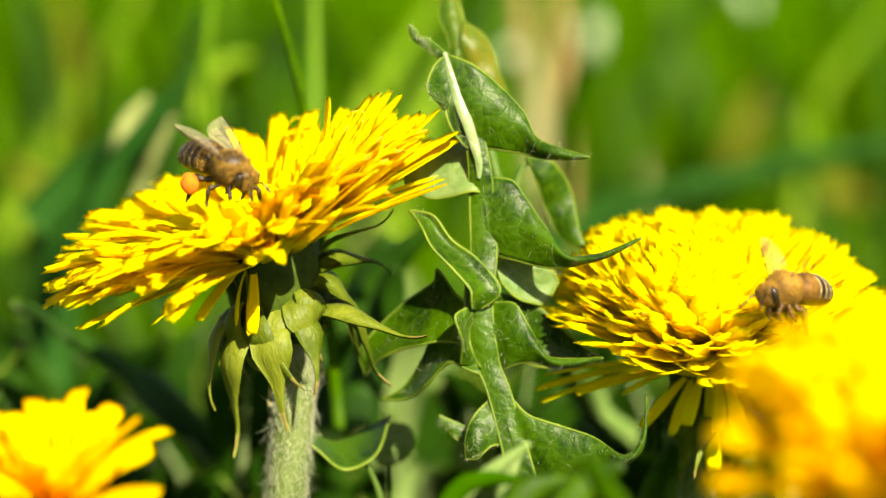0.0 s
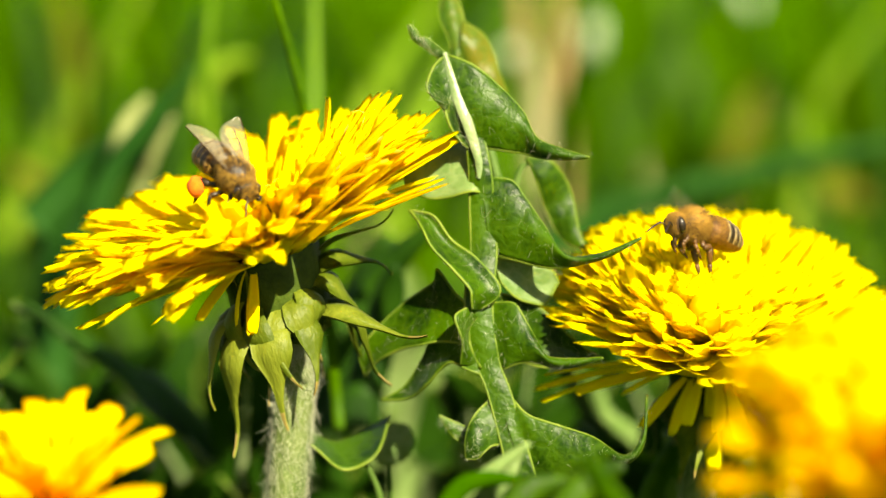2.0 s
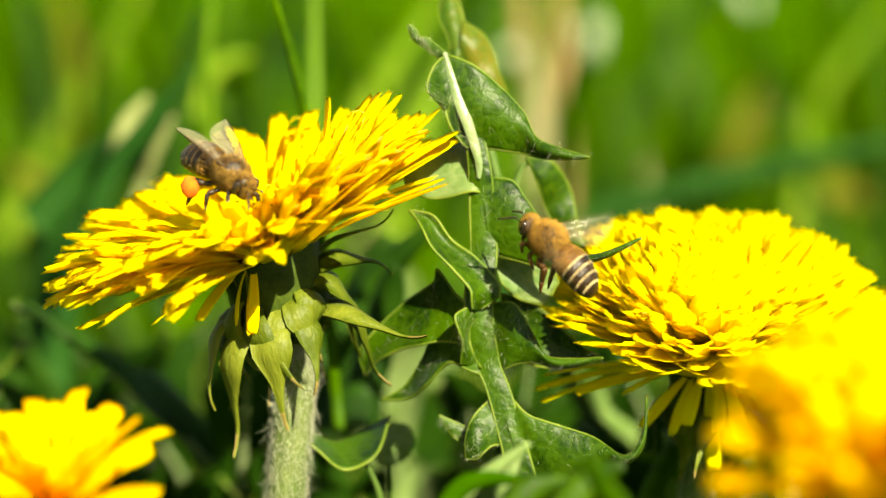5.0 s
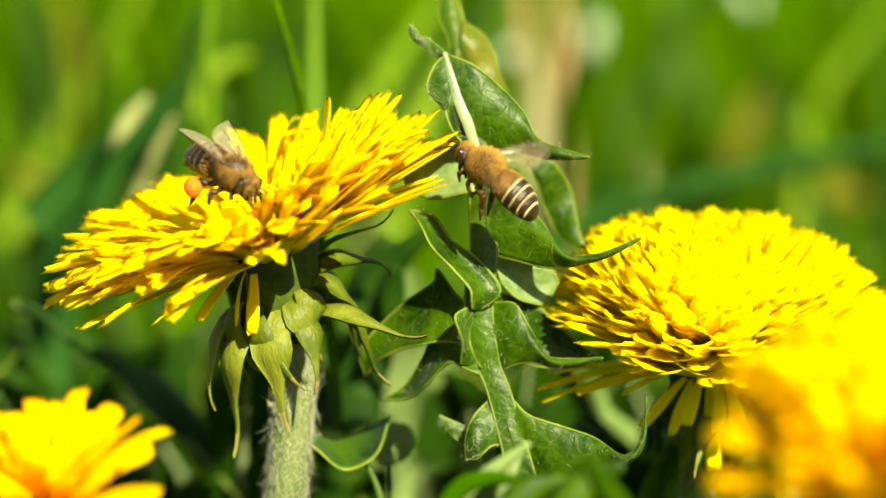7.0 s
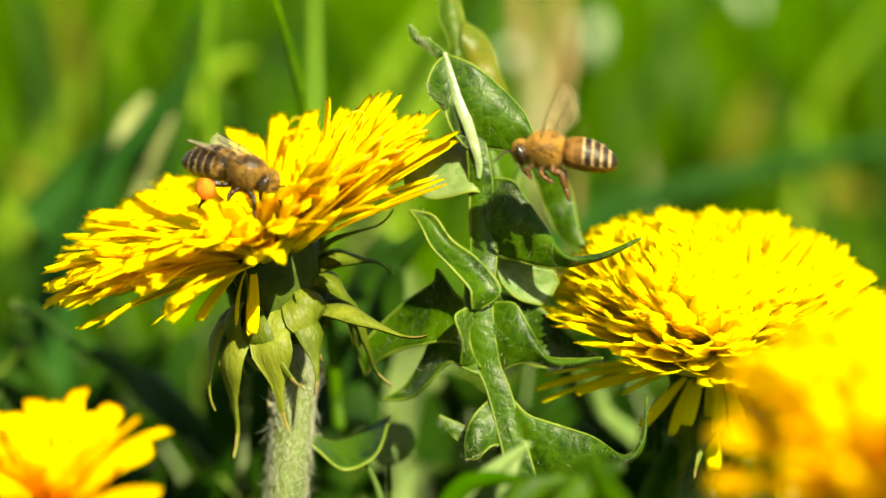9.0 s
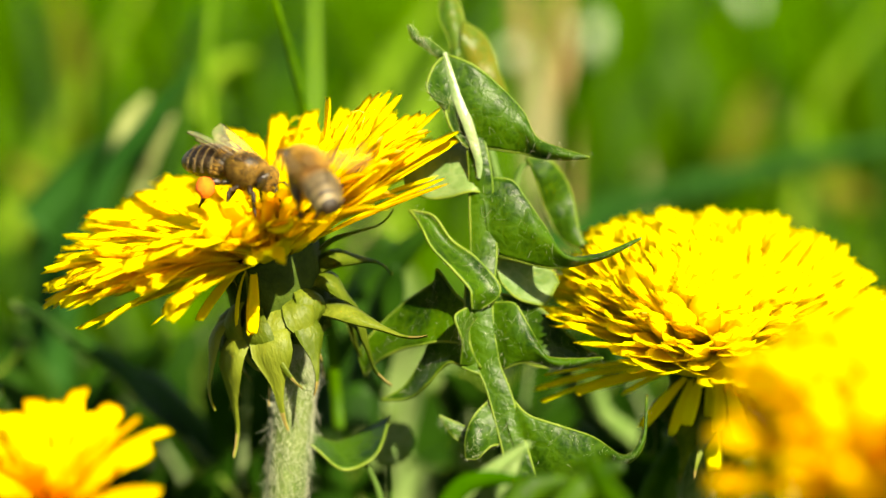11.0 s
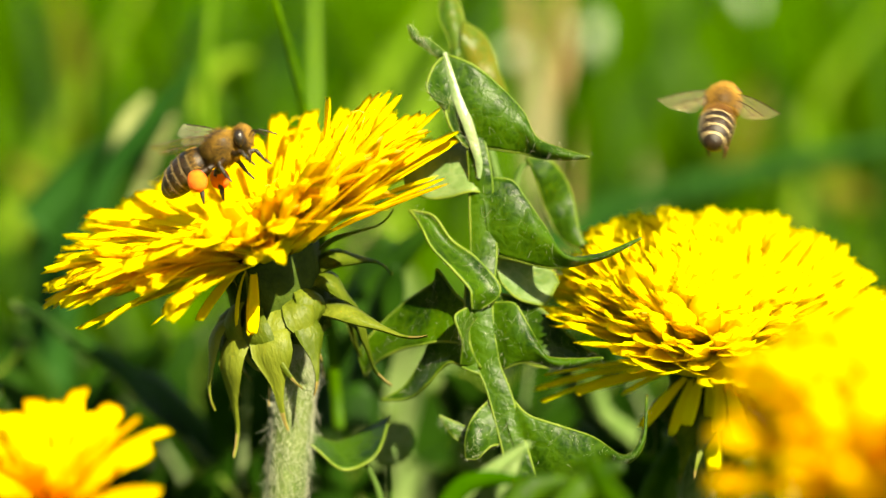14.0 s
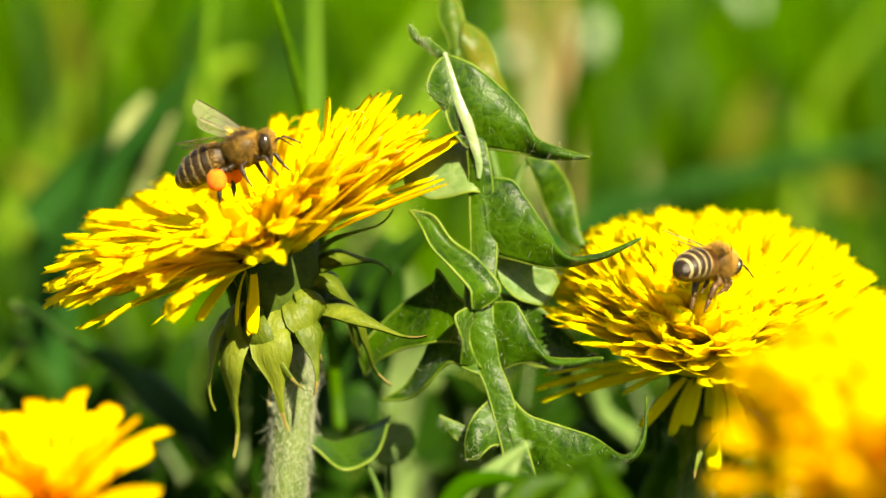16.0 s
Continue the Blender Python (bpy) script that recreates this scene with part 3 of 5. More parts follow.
def build_main_leaf():
    # tall jagged leaf between the two flowers, its teeth pointing back and out
    right_top = (((0.4, 6, 22.3), (3.6, 5, 20.9), (6.5, 5, 18.5), (9.1, 5, 15.7), (10.7, 4, 12.6), (13.9, 3, 11.2), (16.5, 2, 10.4)),
                 ((3.5, 6, 12.0), (4.9, 6, 11.6), (6.9, 5.5, 11.3), (9.1, 5, 11.0), (11.3, 4, 10.4), (14.2, 3, 10.2), (16.5, 2, 10.4)), 1.6)
    left_top = (((0.4, 6, 22.3), (-1.0, 5, 20.9), (-1.7, 3.5, 19.2), (-1.7, 3, 17.9), (-0.3, 3.2, 16.9), (0.8, 3.5, 16.8)),
                ((3.3, 6, 12.4), (2.0, 6, 13.3), (1.0, 5, 14.6), (0.6, 4, 15.5), (0.6, 3.6, 16.3), (0.8, 3.5, 16.8)), 1.0)
    left_hook = (((1.2, 6, 17.2), (0.4, 4, 16.5), (0.4, 3, 15.2), (1.0, 3.2, 13.6), (2.0, 4, 12.3), (2.8, 5, 11.6)),
                 ((2.0, 6, 16.2), (1.8, 6, 15.3), (1.8, 6, 14.3), (2.2, 6, 13.0), (2.7, 5.5, 12.2), (2.8, 5, 11.6)), 0.6)
    crest = (((0.7, 6, 22.1), (-0.6, 5.5, 23.1), (-1.7, 5, 24.0), (-2.7, 5, 24.2), (-3.2, 5, 25.1), (-3.9, 5, 25.6)),
             ((-0.1, 6, 21.6), (-0.9, 5.5, 22.2), (-2.2, 5, 23.2), (-3.1, 5, 23.7), (-3.7, 5, 24.5), (-3.9, 5, 25.6)), 0.4)
    right_mid = (((4.3, 6, 9.1), (5.0, 6, 8.2), (7.8, 5.5, 7.8), (9.3, 5, 5.9), (11.5, 4, 2.6), (13.8, 2, -0.7), (17.6, 0.5, -0.6), (22.3, -1, 1.2)),
                 ((5.3, 6, -0.7), (6.2, 6, -0.7), (8.1, 5, -1.2), (10.7, 4, -1.9), (12.9, 3, -2.1), (15.7, 1, -1.7), (18.9, 0, -0.7), (22.3, -1, 1.2)), 1.8)
    pale_back = (((5.7, 7, -1.0), (7.5, 7.5, -1.4), (10.1, 8, -1.9), (12.4, 8.5, -2.4), (13.3, 9, -3.8)),
                 ((6.6, 7, -3.8), (8.2, 7.5, -5.4), (9.8, 8, -6.1), (11.8, 8.5, -6.2), (13.3, 9, -3.8)), -0.8)
    right_low = (((3.5, 5, -5.1), (5.6, 5, -6.1), (8.0, 4, -6.2), (9.1, 3.5, -7.7), (10.3, 3, -9.9), (11.6, 2, -12.1), (14.4, 1, -12.5), (18.0, 0, -12.3)),
                 ((5.6, 5, -14.5), (6.5, 5, -13.8), (7.2, 4.5, -13.5), (8.8, 4, -12.9), (10.7, 3, -12.9), (12.9, 2, -13.5), (15.1, 1, -13.2), (18.0, 0, -12.3)), 1.5)
    right_dark = (((6.6, 8, -5.1), (8.9, 9, -5.8), (11.1, 9, -6.8), (13.4, 9, -8.9), (15.7, 8.5, -10.9), (18.1, 8, -12.4)),
                  ((7.5, 8, -11.6), (9.5, 9, -13.0), (11.5, 9, -13.6), (14.1, 9, -13.6), (16.3, 8.5, -13.3), (18.1, 8, -12.4)), -0.5)
    foot_right = (((6.2, 4, -16.7), (7.8, 4, -17.1), (9.7, 3, -18.9), (13.2, 2.5, -20.1), (17.0, 2, -21.4), (20.5, 0.5, -23.4), (22.6, 0, -21.0), (23.0, 0, -16.5)),
                  ((9.4, 4, -27.0), (11.0, 4, -27.6), (12.9, 3, -27.0), (15.8, 2, -25.9), (18.6, 1.5, -24.6), (21.3, 0.5, -23.9), (22.7, 0, -21.6), (23.0, 0, -16.5)), 1.2)
    fold_up = (((4.3, 4, -6.9), (6.2, 3.5, -5.4), (6.2, 3.5, -3.8), (3.6, 4, -0.9), (1.0, 4.5, 1.0), (-0.9, 5, 3.6), (-2.4, 5.5, 4.2), (-3.8, 6, 4.4)),
               ((3.3, 2, -6.9), (3.2, 1, -5.6), (3.0, 1, -4.5), (1.0, 1.5, -2.2), (-1.2, 2, 0.1), (-2.3, 3, 2.2), (-3.0, 4.5, 3.4), (-3.8, 6, 4.4)), -1.8)
    fold_web = (((3.9, 4, -7.7), (3.1, 3, -8.6), (2.8, 3, -9.9), (3.0, 3, -11.5), (4.3, 4, -13.5)),
                ((2.7, 2, -6.7), (1.4, 1, -7.6), (1.8, 1, -9.2), (2.2, 1.5, -10.6), (2.0, 3, -13.1)), 0.8)
    left_big = (((3.3, 4, -6.7), (1.4, 5.5, -5.1), (-0.6, 8, -2.4), (-1.0, 8.5, -3.8), (-4.5, 10.5, -6.3), (-8.1, 12, -9.7), (-9.7, 13, -12.1), (-9.0, 13, -14.7)),
                ((3.0, 3, -10.9), (1.0, 4, -10.6), (-0.9, 5.5, -10.6), (-2.7, 6.5, -11.0), (-4.5, 8, -11.4), (-6.1, 9.5, -12.1), (-7.6, 11, -13.0), (-9.0, 13, -14.7)), -1.2)
    left_low = (((3.0, 3, -10.6), (1.8, 4.5, -10.6), (0.1, 6.5, -10.2), (-1.4, 8, -10.7), (-2.5, 9.5, -13.0), (-4.5, 11, -16.0), (-7.2, 12, -17.6)),
                ((4.2, 3, -14.2), (2.8, 3, -13.7), (1.0, 4, -12.9), (-0.3, 5.5, -13.8), (-1.9, 7, -15.6), (-3.9, 9.5, -17.2), (-7.2, 12, -17.6)), -1.0)
    left_foot = (((6.2, 4, -16.0), (5.0, 4, -17.5), (3.9, 3.5, -18.6), (3.1, 3, -19.9), (2.6, 3, -21.8), (2.7, 3, -23.8)),
                 ((7.8, 4, -21.8), (6.8, 4, -22.2), (5.5, 3.5, -22.4), (4.6, 3, -23.1), (3.9, 3, -23.8), (2.7, 3, -23.8)), 0.9)
    left_thorn = (((3.9, 6, -21.3), (2.7, 6, -20.5), (1.4, 6, -19.9), (-0.4, 6, -19.1)),
                  ((3.6, 6, -23.2), (2.3, 6, -22.3), (1.0, 6, -21.2), (-0.4, 6, -19.1)), 0.3)
    web = (((2.6, 5.45, 13.0), (3.0, 5.45, 9.1), (3.1, 5.35, 4.0), (3.2, 5.25, -0.6), (2.5, 4.35, -6.4), (3.7, 4.15, -12.8), (5.2, 3.65, -16.7), (7.8, 3.35, -27.0)),
           ((4.6, 5.45, 13.0), (5.5, 5.45, 8.5), (5.8, 5.35, 3.9), (6.1, 5.25, -0.7), (5.6, 4.35, -6.4), (6.4, 4.15, -12.8), (7.8, 3.65, -16.7), (11.0, 3.35, -27.5)), 0.5)
    back_left = (((4.0, 7, 11.2), (2.0, 9, 12.1), (-0.6, 10, 12.5), (-2.9, 10, 11.7), (-4.5, 10, 9.9), (-4.2, 9, 7.2)),
                 ((4.3, 5, 6.5), (3.3, 4.5, 6.6), (2.0, 5, 6.3), (0.4, 6, 5.9), (-1.9, 7, 5.9), (-4.2, 9, 7.2)), 0.8)
    lobed_leaf("tall jagged green dandelion leaf with a pale midrib",
               [right_top, left_top, left_hook, crest, right_mid, right_low, foot_right, fold_up, fold_web, left_big, left_low, left_foot, left_thorn, web, right_dark],
               [], 2, hairs=1100,
               rib_sheets=((((0.0, 6.0, 22.5), (0.6, 5.45, 19.7), (1.3, 5.2, 16.8), (2.5, 5.15, 13.6), (3.7, 5.0, 10.1), (4.0, 4.95, 8.0)),
                            ((0.3, 6.0, 22.5), (1.4, 5.45, 19.7), (2.5, 5.2, 16.7), (3.6, 5.15, 13.6), (4.4, 5.0, 10.1), (4.3, 4.95, 8.0)), 0.3, RIB),))
    lobed_leaf("pale underside of a dandelion leaf turned over", [pale_back, back_left], [([(3.8, 7.5, 0.1), (4.0, 7.5, 5.9), (4.1, 7, 11.2)], [0.4, 0.4, 0.3])], 5, (LEAF_PALE, RIM))
    # the curled, softer leaf top behind
    back_top = (((1.1, 18, 22.5), (0.7, 19, 24.8), (-0.2, 20, 27.0), (-0.3, 21, 29.0), (0.4, 22, 31.0)),
                ((2.3, 18, 22.5), (2.7, 19, 25.3), (2.3, 20, 27.6), (1.7, 21, 29.6), (0.4, 22, 31.0)), 1.2)
    back_lobe = (((2.3, 19, 26.9), (4.6, 19, 25.4), (6.0, 19.5, 23.0), (6.5, 19, 21.2), (7.5, 19, 18.6)),
                 ((2.0, 18, 23.4), (2.7, 18, 21.5), (3.7, 18.5, 19.8), (5.4, 19, 19.0), (7.5, 19, 18.6)), 1.6)
    back_right = (((9.7, 16, 10.7), (12.4, 17, 10.4), (14.1, 18, 8.7), (15.2, 18, 6.1), (15.8, 17, 2.7), (16.6, 16, 0.1)),
                  ((10.7, 16, 9.3), (11.4, 17, 6.7), (12.4, 18, 4.1), (13.4, 18, 2.1), (14.7, 17, 0.7), (16.6, 16, 0.1)), 0.8)
    lobed_leaf("curled dandelion leaf standing behind the tall one", [back_top, back_lobe], [([(7.0, 17, 6.0), (4.6, 17, 15.0), (2.1, 18.2, 22.1), (1.2, 20, 27.2)], [0.5, 0.5, 0.4, 0.2], RIB_GREEN)], 9, (LEAF_BLOTCHED, RIM))
    lobed_leaf("dark green leaf lobe hanging behind the tall leaf", [back_right], [([(8.0, 17, 4.0), (9.0, 16.6, 9.0), (10.4, 16.2, 10.2)], [0.5, 0.4, 0.2], RIB_GREEN)], 10)


build_main_leaf()


def build_low_leaves():
    hook = (((-16.9, 15, -16.5), (-16.4, 16, -19.5), (-14.9, 17, -21.9), (-12.6, 18, -22.8), (-9.6, 18, -21.6), (-6.2, 15, -19.6)),
            ((-17.2, 14, -17.1), (-16.4, 12, -21.3), (-14.3, 11, -23.5), (-11.4, 11, -25.6), (-7.8, 12, -23.9), (-6.2, 15, -19.6)), -0.5)
    lobed_leaf("dark green curled leaf hooked round the downy stalk", [hook], [([(-6.3, 18, -34.6), (-7.6, 16, -28.4), (-9.5, 13.6, -24.0)], [0.5, 0.4, 0.2], RIB_GREEN)], 15)
    # This lobe borrows the pale underside colour to show sun on it.
    lit = (((-8.2, 24, -24.7), (-7.8, 24.5, -22.4), (-6.4, 25, -21.1), (-4.3, 25.5, -21.3), (-3.5, 26, -23.3)),
           ((-8.2, 24, -24.7), (-7.6, 24, -25.5), (-6.4, 24.5, -25.8), (-4.7, 25, -25.1), (-3.5, 26, -23.3)), 0.5)
    lobed_leaf("small leaf lobe coloured pale for sunlight", [lit], [([(-5.7, 28, -35.4), (-6.1, 27, -30.5), (-6.4, 25.4, -24.3)], [0.35, 0.3, 0.15], RIB_GREEN)], 16, (LEAF_PALE, RIM))
    # Low leaves brightened by their pale colour to look sunlit.
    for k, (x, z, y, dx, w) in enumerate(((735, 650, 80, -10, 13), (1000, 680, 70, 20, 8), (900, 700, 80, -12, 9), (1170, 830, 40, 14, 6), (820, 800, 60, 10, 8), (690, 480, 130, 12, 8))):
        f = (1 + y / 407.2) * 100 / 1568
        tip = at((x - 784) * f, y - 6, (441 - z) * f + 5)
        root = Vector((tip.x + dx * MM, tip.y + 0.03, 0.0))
        rosette_leaf("leaf low in the grass, coloured pale for sunlight", root, tip, 0.012, w * MM, 400 + k, LIT_LEAF, 0.3)


def rosette_leaf(label, root, tip, arch, width, seed, mat=LEAF_SHADED, roll=0.0):
    """A plain lobed leaf from root to tip (world metres) that arches upward."""
    rng = random.Random(seed)
    root, tip = Vector(root), Vector(tip)
    leaf = thing("dandelion_leaf", label, "leaf", Matrix.Translation(root), "dandelion leaves")
    span = tip - root
    ln = span.length
    side = span.cross(Vector((0, 0, 1))).normalized()
    side = Matrix.Rotation(roll, 3, span.normalized()) @ side
    bm = bmesh.new()
    n, k = 40, 4
    rows, mids = [], []
    teeth = rng.uniform(4, 6)
    for i in range(n + 1):
        s = i / n
        p = span * s + Vector((0, 0, arch * 4 * s * (1 - s)))
        saw = (s * teeth + rng.uniform(-0.03, 0.03)) % 1
        w = width * (0.12 + 0.88 * math.sin(math.pi * min(1, s * 0.75 + 0.2)) ** 1.2 * (0.28 + 0.72 * saw ** 1.3)) * (1 if s < 0.9 else (1 - s) / 0.1 + 0.02)
        up = side.cross(span).normalized()
        mids.append(p)
        row = []
        for j in range(-k, k + 1):
            v = j / k
            q = p + side * v * w + up * (0.35 * abs(v) * w + 0.10 * width * math.sin(7 * s * teeth / 4 + v * 3 + seed)) - span.normalized() * abs(v) * saw * width * 0.25
            row.append(bm.verts.new(q))
        rows.append(row)
    for a, b in zip(rows, rows[1:]):
        for j in range(2 * k):
            bm.faces.new((a[j], a[j + 1], b[j + 1], b[j]))
    ob = part("blade", bm, [mat, RIM], leaf)
    so = ob.modifiers.new("thickness", "SOLIDIFY")
    so.thickness, so.offset, so.material_offset_rim = 0.4 * MM, 0, 1
    bm = bmesh.new()
    tube(bm, [m - Vector((0, 0, 0.2 * MM)) for m in mids[::4]], [max(0.25, 1.3 * (1 - t / 11)) * MM for t in range(len(mids[::4]))], 6)
    part("midrib", bm, RIB, leaf)
    return leaf


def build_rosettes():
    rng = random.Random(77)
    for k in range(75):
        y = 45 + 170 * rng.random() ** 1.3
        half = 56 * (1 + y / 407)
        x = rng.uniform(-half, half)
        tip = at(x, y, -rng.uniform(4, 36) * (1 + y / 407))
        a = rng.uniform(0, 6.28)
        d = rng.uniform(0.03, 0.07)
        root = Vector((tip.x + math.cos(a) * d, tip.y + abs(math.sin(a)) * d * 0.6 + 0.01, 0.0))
        rosette_leaf("jagged leaf low in the grass, its green darkened for shade", root, tip, rng.uniform(0.005, 0.02), rng.uniform(0.008, 0.014), 200 + k, roll=rng.uniform(-0.8, 0.8))


# More low leaves whose dark colour paints the shade beneath the flowers.
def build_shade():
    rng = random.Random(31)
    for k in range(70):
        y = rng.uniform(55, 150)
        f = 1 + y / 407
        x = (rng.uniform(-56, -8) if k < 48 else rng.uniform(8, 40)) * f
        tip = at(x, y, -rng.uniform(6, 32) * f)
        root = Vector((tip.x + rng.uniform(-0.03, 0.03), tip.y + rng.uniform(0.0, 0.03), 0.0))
        rosette_leaf("leaf under the flowers, its green darkened for shade", root, tip, rng.uniform(0.006, 0.018), rng.uniform(0.009, 0.015), 600 + k, roll=rng.uniform(-0.9, 0.9))


build_low_leaves()
build_rosettes()
build_shade()


# ---- grass
def add_blade(verts, faces, root, way, length, width, bend, rng, seg=6):
    """One folded, tapering grass blade."""
    side = way.cross(Vector((rng.gauss(0, 1), rng.gauss(0, 1), rng.gauss(0, 0.3)))).normalized()
    face = side.cross(way).normalized()
    start = len(verts)
    for i in range(seg + 1):
        s = i / seg
        c = root + way * length * s + bend * length * s * s
        w = width * 0.5 * (1 - s ** 2.4) * (0.7 + 0.6 * min(1, s * 3)) + 0.00005
        verts.extend([c - side * w, c + face * w * 0.45, c + side * w])
    for i in range(seg):
        b = start + 3 * i
        faces.extend([(b, b + 1, b + 4, b + 3), (b + 1, b + 2, b + 5, b + 4)])


def grass_patch(name, label, count, near, far, width_scale, heights, widths, mat, seed):
    rng = random.Random(seed)
    verts, faces = [], []
    while len(faces) < count * 12:
        y = near + (far - near) * rng.random() ** 1.3
        x = rng.uniform(-1, 1) * width_scale * (0.407 + y)
        root = Vector((x, y, -0.003))
        way = Vector((rng.gauss(0, 0.28), rng.gauss(0, 0.28), 1)).normalized()
        h = rng.uniform(*heights)
        bend = Vector((rng.gauss(0, 0.22), rng.gauss(0, 0.22), -rng.uniform(0, 0.25)))
        add_blade(verts, faces, root, way, h, rng.uniform(*widths), bend, rng)
    me = bpy.data.meshes.new(name)
    me.from_pydata([tuple(v) for v in verts], [], faces)
    ob = part_of(name, me, mat, None)
    return tagged(ob, label, "grass", kind="stuff")


# The short near grass takes the darkened leaf colour as painted shade.
grass_patch("grass", "short grass blades among the dandelions, darkened for shade", 900, 0.03, 0.30, 0.30, (0.03, 0.075), (0.002, 0.004), LEAF_SHADED, 5)
grass_patch("grass", "tall green grass blades behind the flowers", 700, 0.22, 0.8, 0.28, (0.07, 0.17), (0.003, 0.006), GRASS, 6)
grass_patch("grass", "sunlit meadow grass in the distance", 5000, 0.7, 4.5, 0.30, (0.08, 0.20), (0.004, 0.012), GRASS_FAR, 7)
grass_patch("grass", "sunlit meadow grass all around", 4000, -2.5, 3.0, 1.6, (0.03, 0.06), (0.004, 0.010), GRASS_FAR, 8)

grass_patch("grass", "bleached dry grass blades among the green", 60, 0.45, 2.0, 0.26, (0.06, 0.15), (0.003, 0.008), STRAW, 12)
grass_patch("foliage", "broad leaves among the grass, darkened for shade", 70, 0.25, 1.0, 0.26, (0.04, 0.13), (0.012, 0.028), LEAF_SHADED, 13)


def single_blade(label, points, width, mat, name="grass_blade", category="grass"):
    """One long blade or stalk along stage points, rooted in the turf."""
    pts = [at(*p) for p in points]
    bm = bmesh.new()
    n = 20
    rows = []
    for i in range(n + 1):
        s = i / n
        c = curve_through(pts, s)
        d = (curve_through(pts, min(1, s + 0.02)) - curve_through(pts, max(0, s - 0.02))).normalized()
        side = d.cross(Vector((0.15, 1, 0))).normalized()
        face = side.cross(d)
        w = width * MM * 0.5 * (1 - 0.75 * s ** 3)
        rows.append([bm.verts.new(c + side * w * math.cos(a) + face * w * (0.35 * math.sin(a) + 0.25 * abs(math.cos(a)))) for a in [2 * math.pi * k / 8 for k in range(8)]])
    for a, b in zip(rows, rows[1:]):
        for k in range(8):
            bm.faces.new((a[k], a[(k + 1) % 8], b[(k + 1) % 8], b[k]))
    bm.faces.new(rows[0])
    bm.faces.new(rows[-1])
    return tagged(part(name, bm, mat, None), label, category, "single blades")


def build_single_blades():
    single_blade("upright light green grass stalk", ((-24.6, 110, -25.8), (-29.2, 105, -0.7), (-33.2, 100, 19.1), (-31.8, 95, 39.4)), 2.2, GREEN_STALK)
    single_blade("thin dark green grass blade", ((-12.9, 40, -22.3), (-16.2, 34, 12.5), (-18.5, 32, 23.5), (-21.0, 30, 32.3)), 1.5, GRASS)
    single_blade("upright pale green grass stalk", ((-18.4, 95, -25.1), (-17.9, 90, 11.0), (-17.8, 90, 26.6), (-17.8, 90, 39.0)), 2.1, GREEN_STALK)
    single_blade("broad bluish green blade leaning across", ((9.0, 190, -7.4), (25.8, 190, 5.2), (48.3, 190, 11.8), (65.1, 190, 15.5), (85.7, 190, 19.3)), 5.0, BLUE_LEAF)
    single_blade("dry rusty brown standing stalk", ((20.9, 240, -16.1), (21.5, 240, 14.3), (21.3, 240, 34.6), (20.9, 240, 50.8)), 4.0, RUST, "dry_stalk", "stalk")
    single_blade("short rusty brown dry blade", ((18.4, 260, 14.7), (16.3, 260, 30.4), (14.7, 260, 42.9), (13.7, 260, 52.4)), 3.2, RUST, "dry_stalk", "stalk")
    single_blade("bleached dry grass stalk standing", ((16.6, 230, -15.9), (16.8, 230, 14.1), (16.4, 230, 29.0), (15.6, 230, 36.0)), 5.0, STRAW, "dry_stalk", "stalk")
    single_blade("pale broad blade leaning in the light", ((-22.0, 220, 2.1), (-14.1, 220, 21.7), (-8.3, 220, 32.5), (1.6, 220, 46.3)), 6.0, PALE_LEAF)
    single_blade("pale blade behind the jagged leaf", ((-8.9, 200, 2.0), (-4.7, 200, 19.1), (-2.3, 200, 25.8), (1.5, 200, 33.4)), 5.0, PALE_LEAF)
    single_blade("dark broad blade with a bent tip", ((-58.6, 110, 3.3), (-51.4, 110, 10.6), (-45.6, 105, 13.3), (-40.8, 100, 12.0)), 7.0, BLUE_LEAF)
    single_blade("green blade darkened for shade", ((-54.8, 120, -6.5), (-49.9, 120, 5.9), (-45.6, 118, 13.2), (-39.6, 115, 18.5)), 7.0, LEAF_SHADED)
    single_blade("dark green stalk beside a light one", ((-41.6, 125, -9.9), (-40.1, 122, 9.2), (-38.1, 120, 23.2), (-35.5, 118, 34.6)), 4.0, LEAF_SHADED)
    single_blade("broad dark bluish leaf in the grass", ((-57.5, 112, -20.0), (-54.0, 112, 2.0), (-50.5, 112, 11.0), (-44.5, 110, 15.0)), 7.6, BLUE_LEAF)
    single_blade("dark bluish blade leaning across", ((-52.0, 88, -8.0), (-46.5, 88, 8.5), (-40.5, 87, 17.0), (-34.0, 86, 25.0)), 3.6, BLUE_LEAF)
    single_blade("pale dry blade of grass", ((-43.8, 96, 3.2), (-42.0, 95, 8.7), (-40.0, 92, 13.0), (-37.1, 90, 18.4)), 2.0, DRY_LEAF)
    single_blade("short pale dry blade", ((-47.2, 105, 8.9), (-45.4, 100, 14.4), (-44.2, 100, 18.0), (-41.5, 100, 21.4)), 3.2, DRY_LEAF)
    single_blade("pale blade showing behind the flower", ((-30.1, 120, 1.7), (-30.5, 120, 14.9), (-31.7, 120, 19.9), (-32.7, 120, 23.2)), 2.4, GRASS)
    single_blade("small pale leaf in the grass", ((-39.7, 170, 21.8), (-37.0, 170, 28.1), (-33.8, 170, 30.1), (-30.2, 170, 30.8)), 3.0, PALE_LEAF)
    single_blade("thin green blade leaning across", ((-44.5, 180, 10.2), (-33.2, 175, 29.3), (-23.9, 170, 37.2), (-13.0, 170, 45.3)), 3.0, GRASS)
    single_blade("dark green blade leaning across", ((-25.9, 330, 2.4), (-15.3, 320, 21.8), (-2.7, 310, 36.1), (12.8, 300, 55.5)), 9.0, LEAF_SHADED)
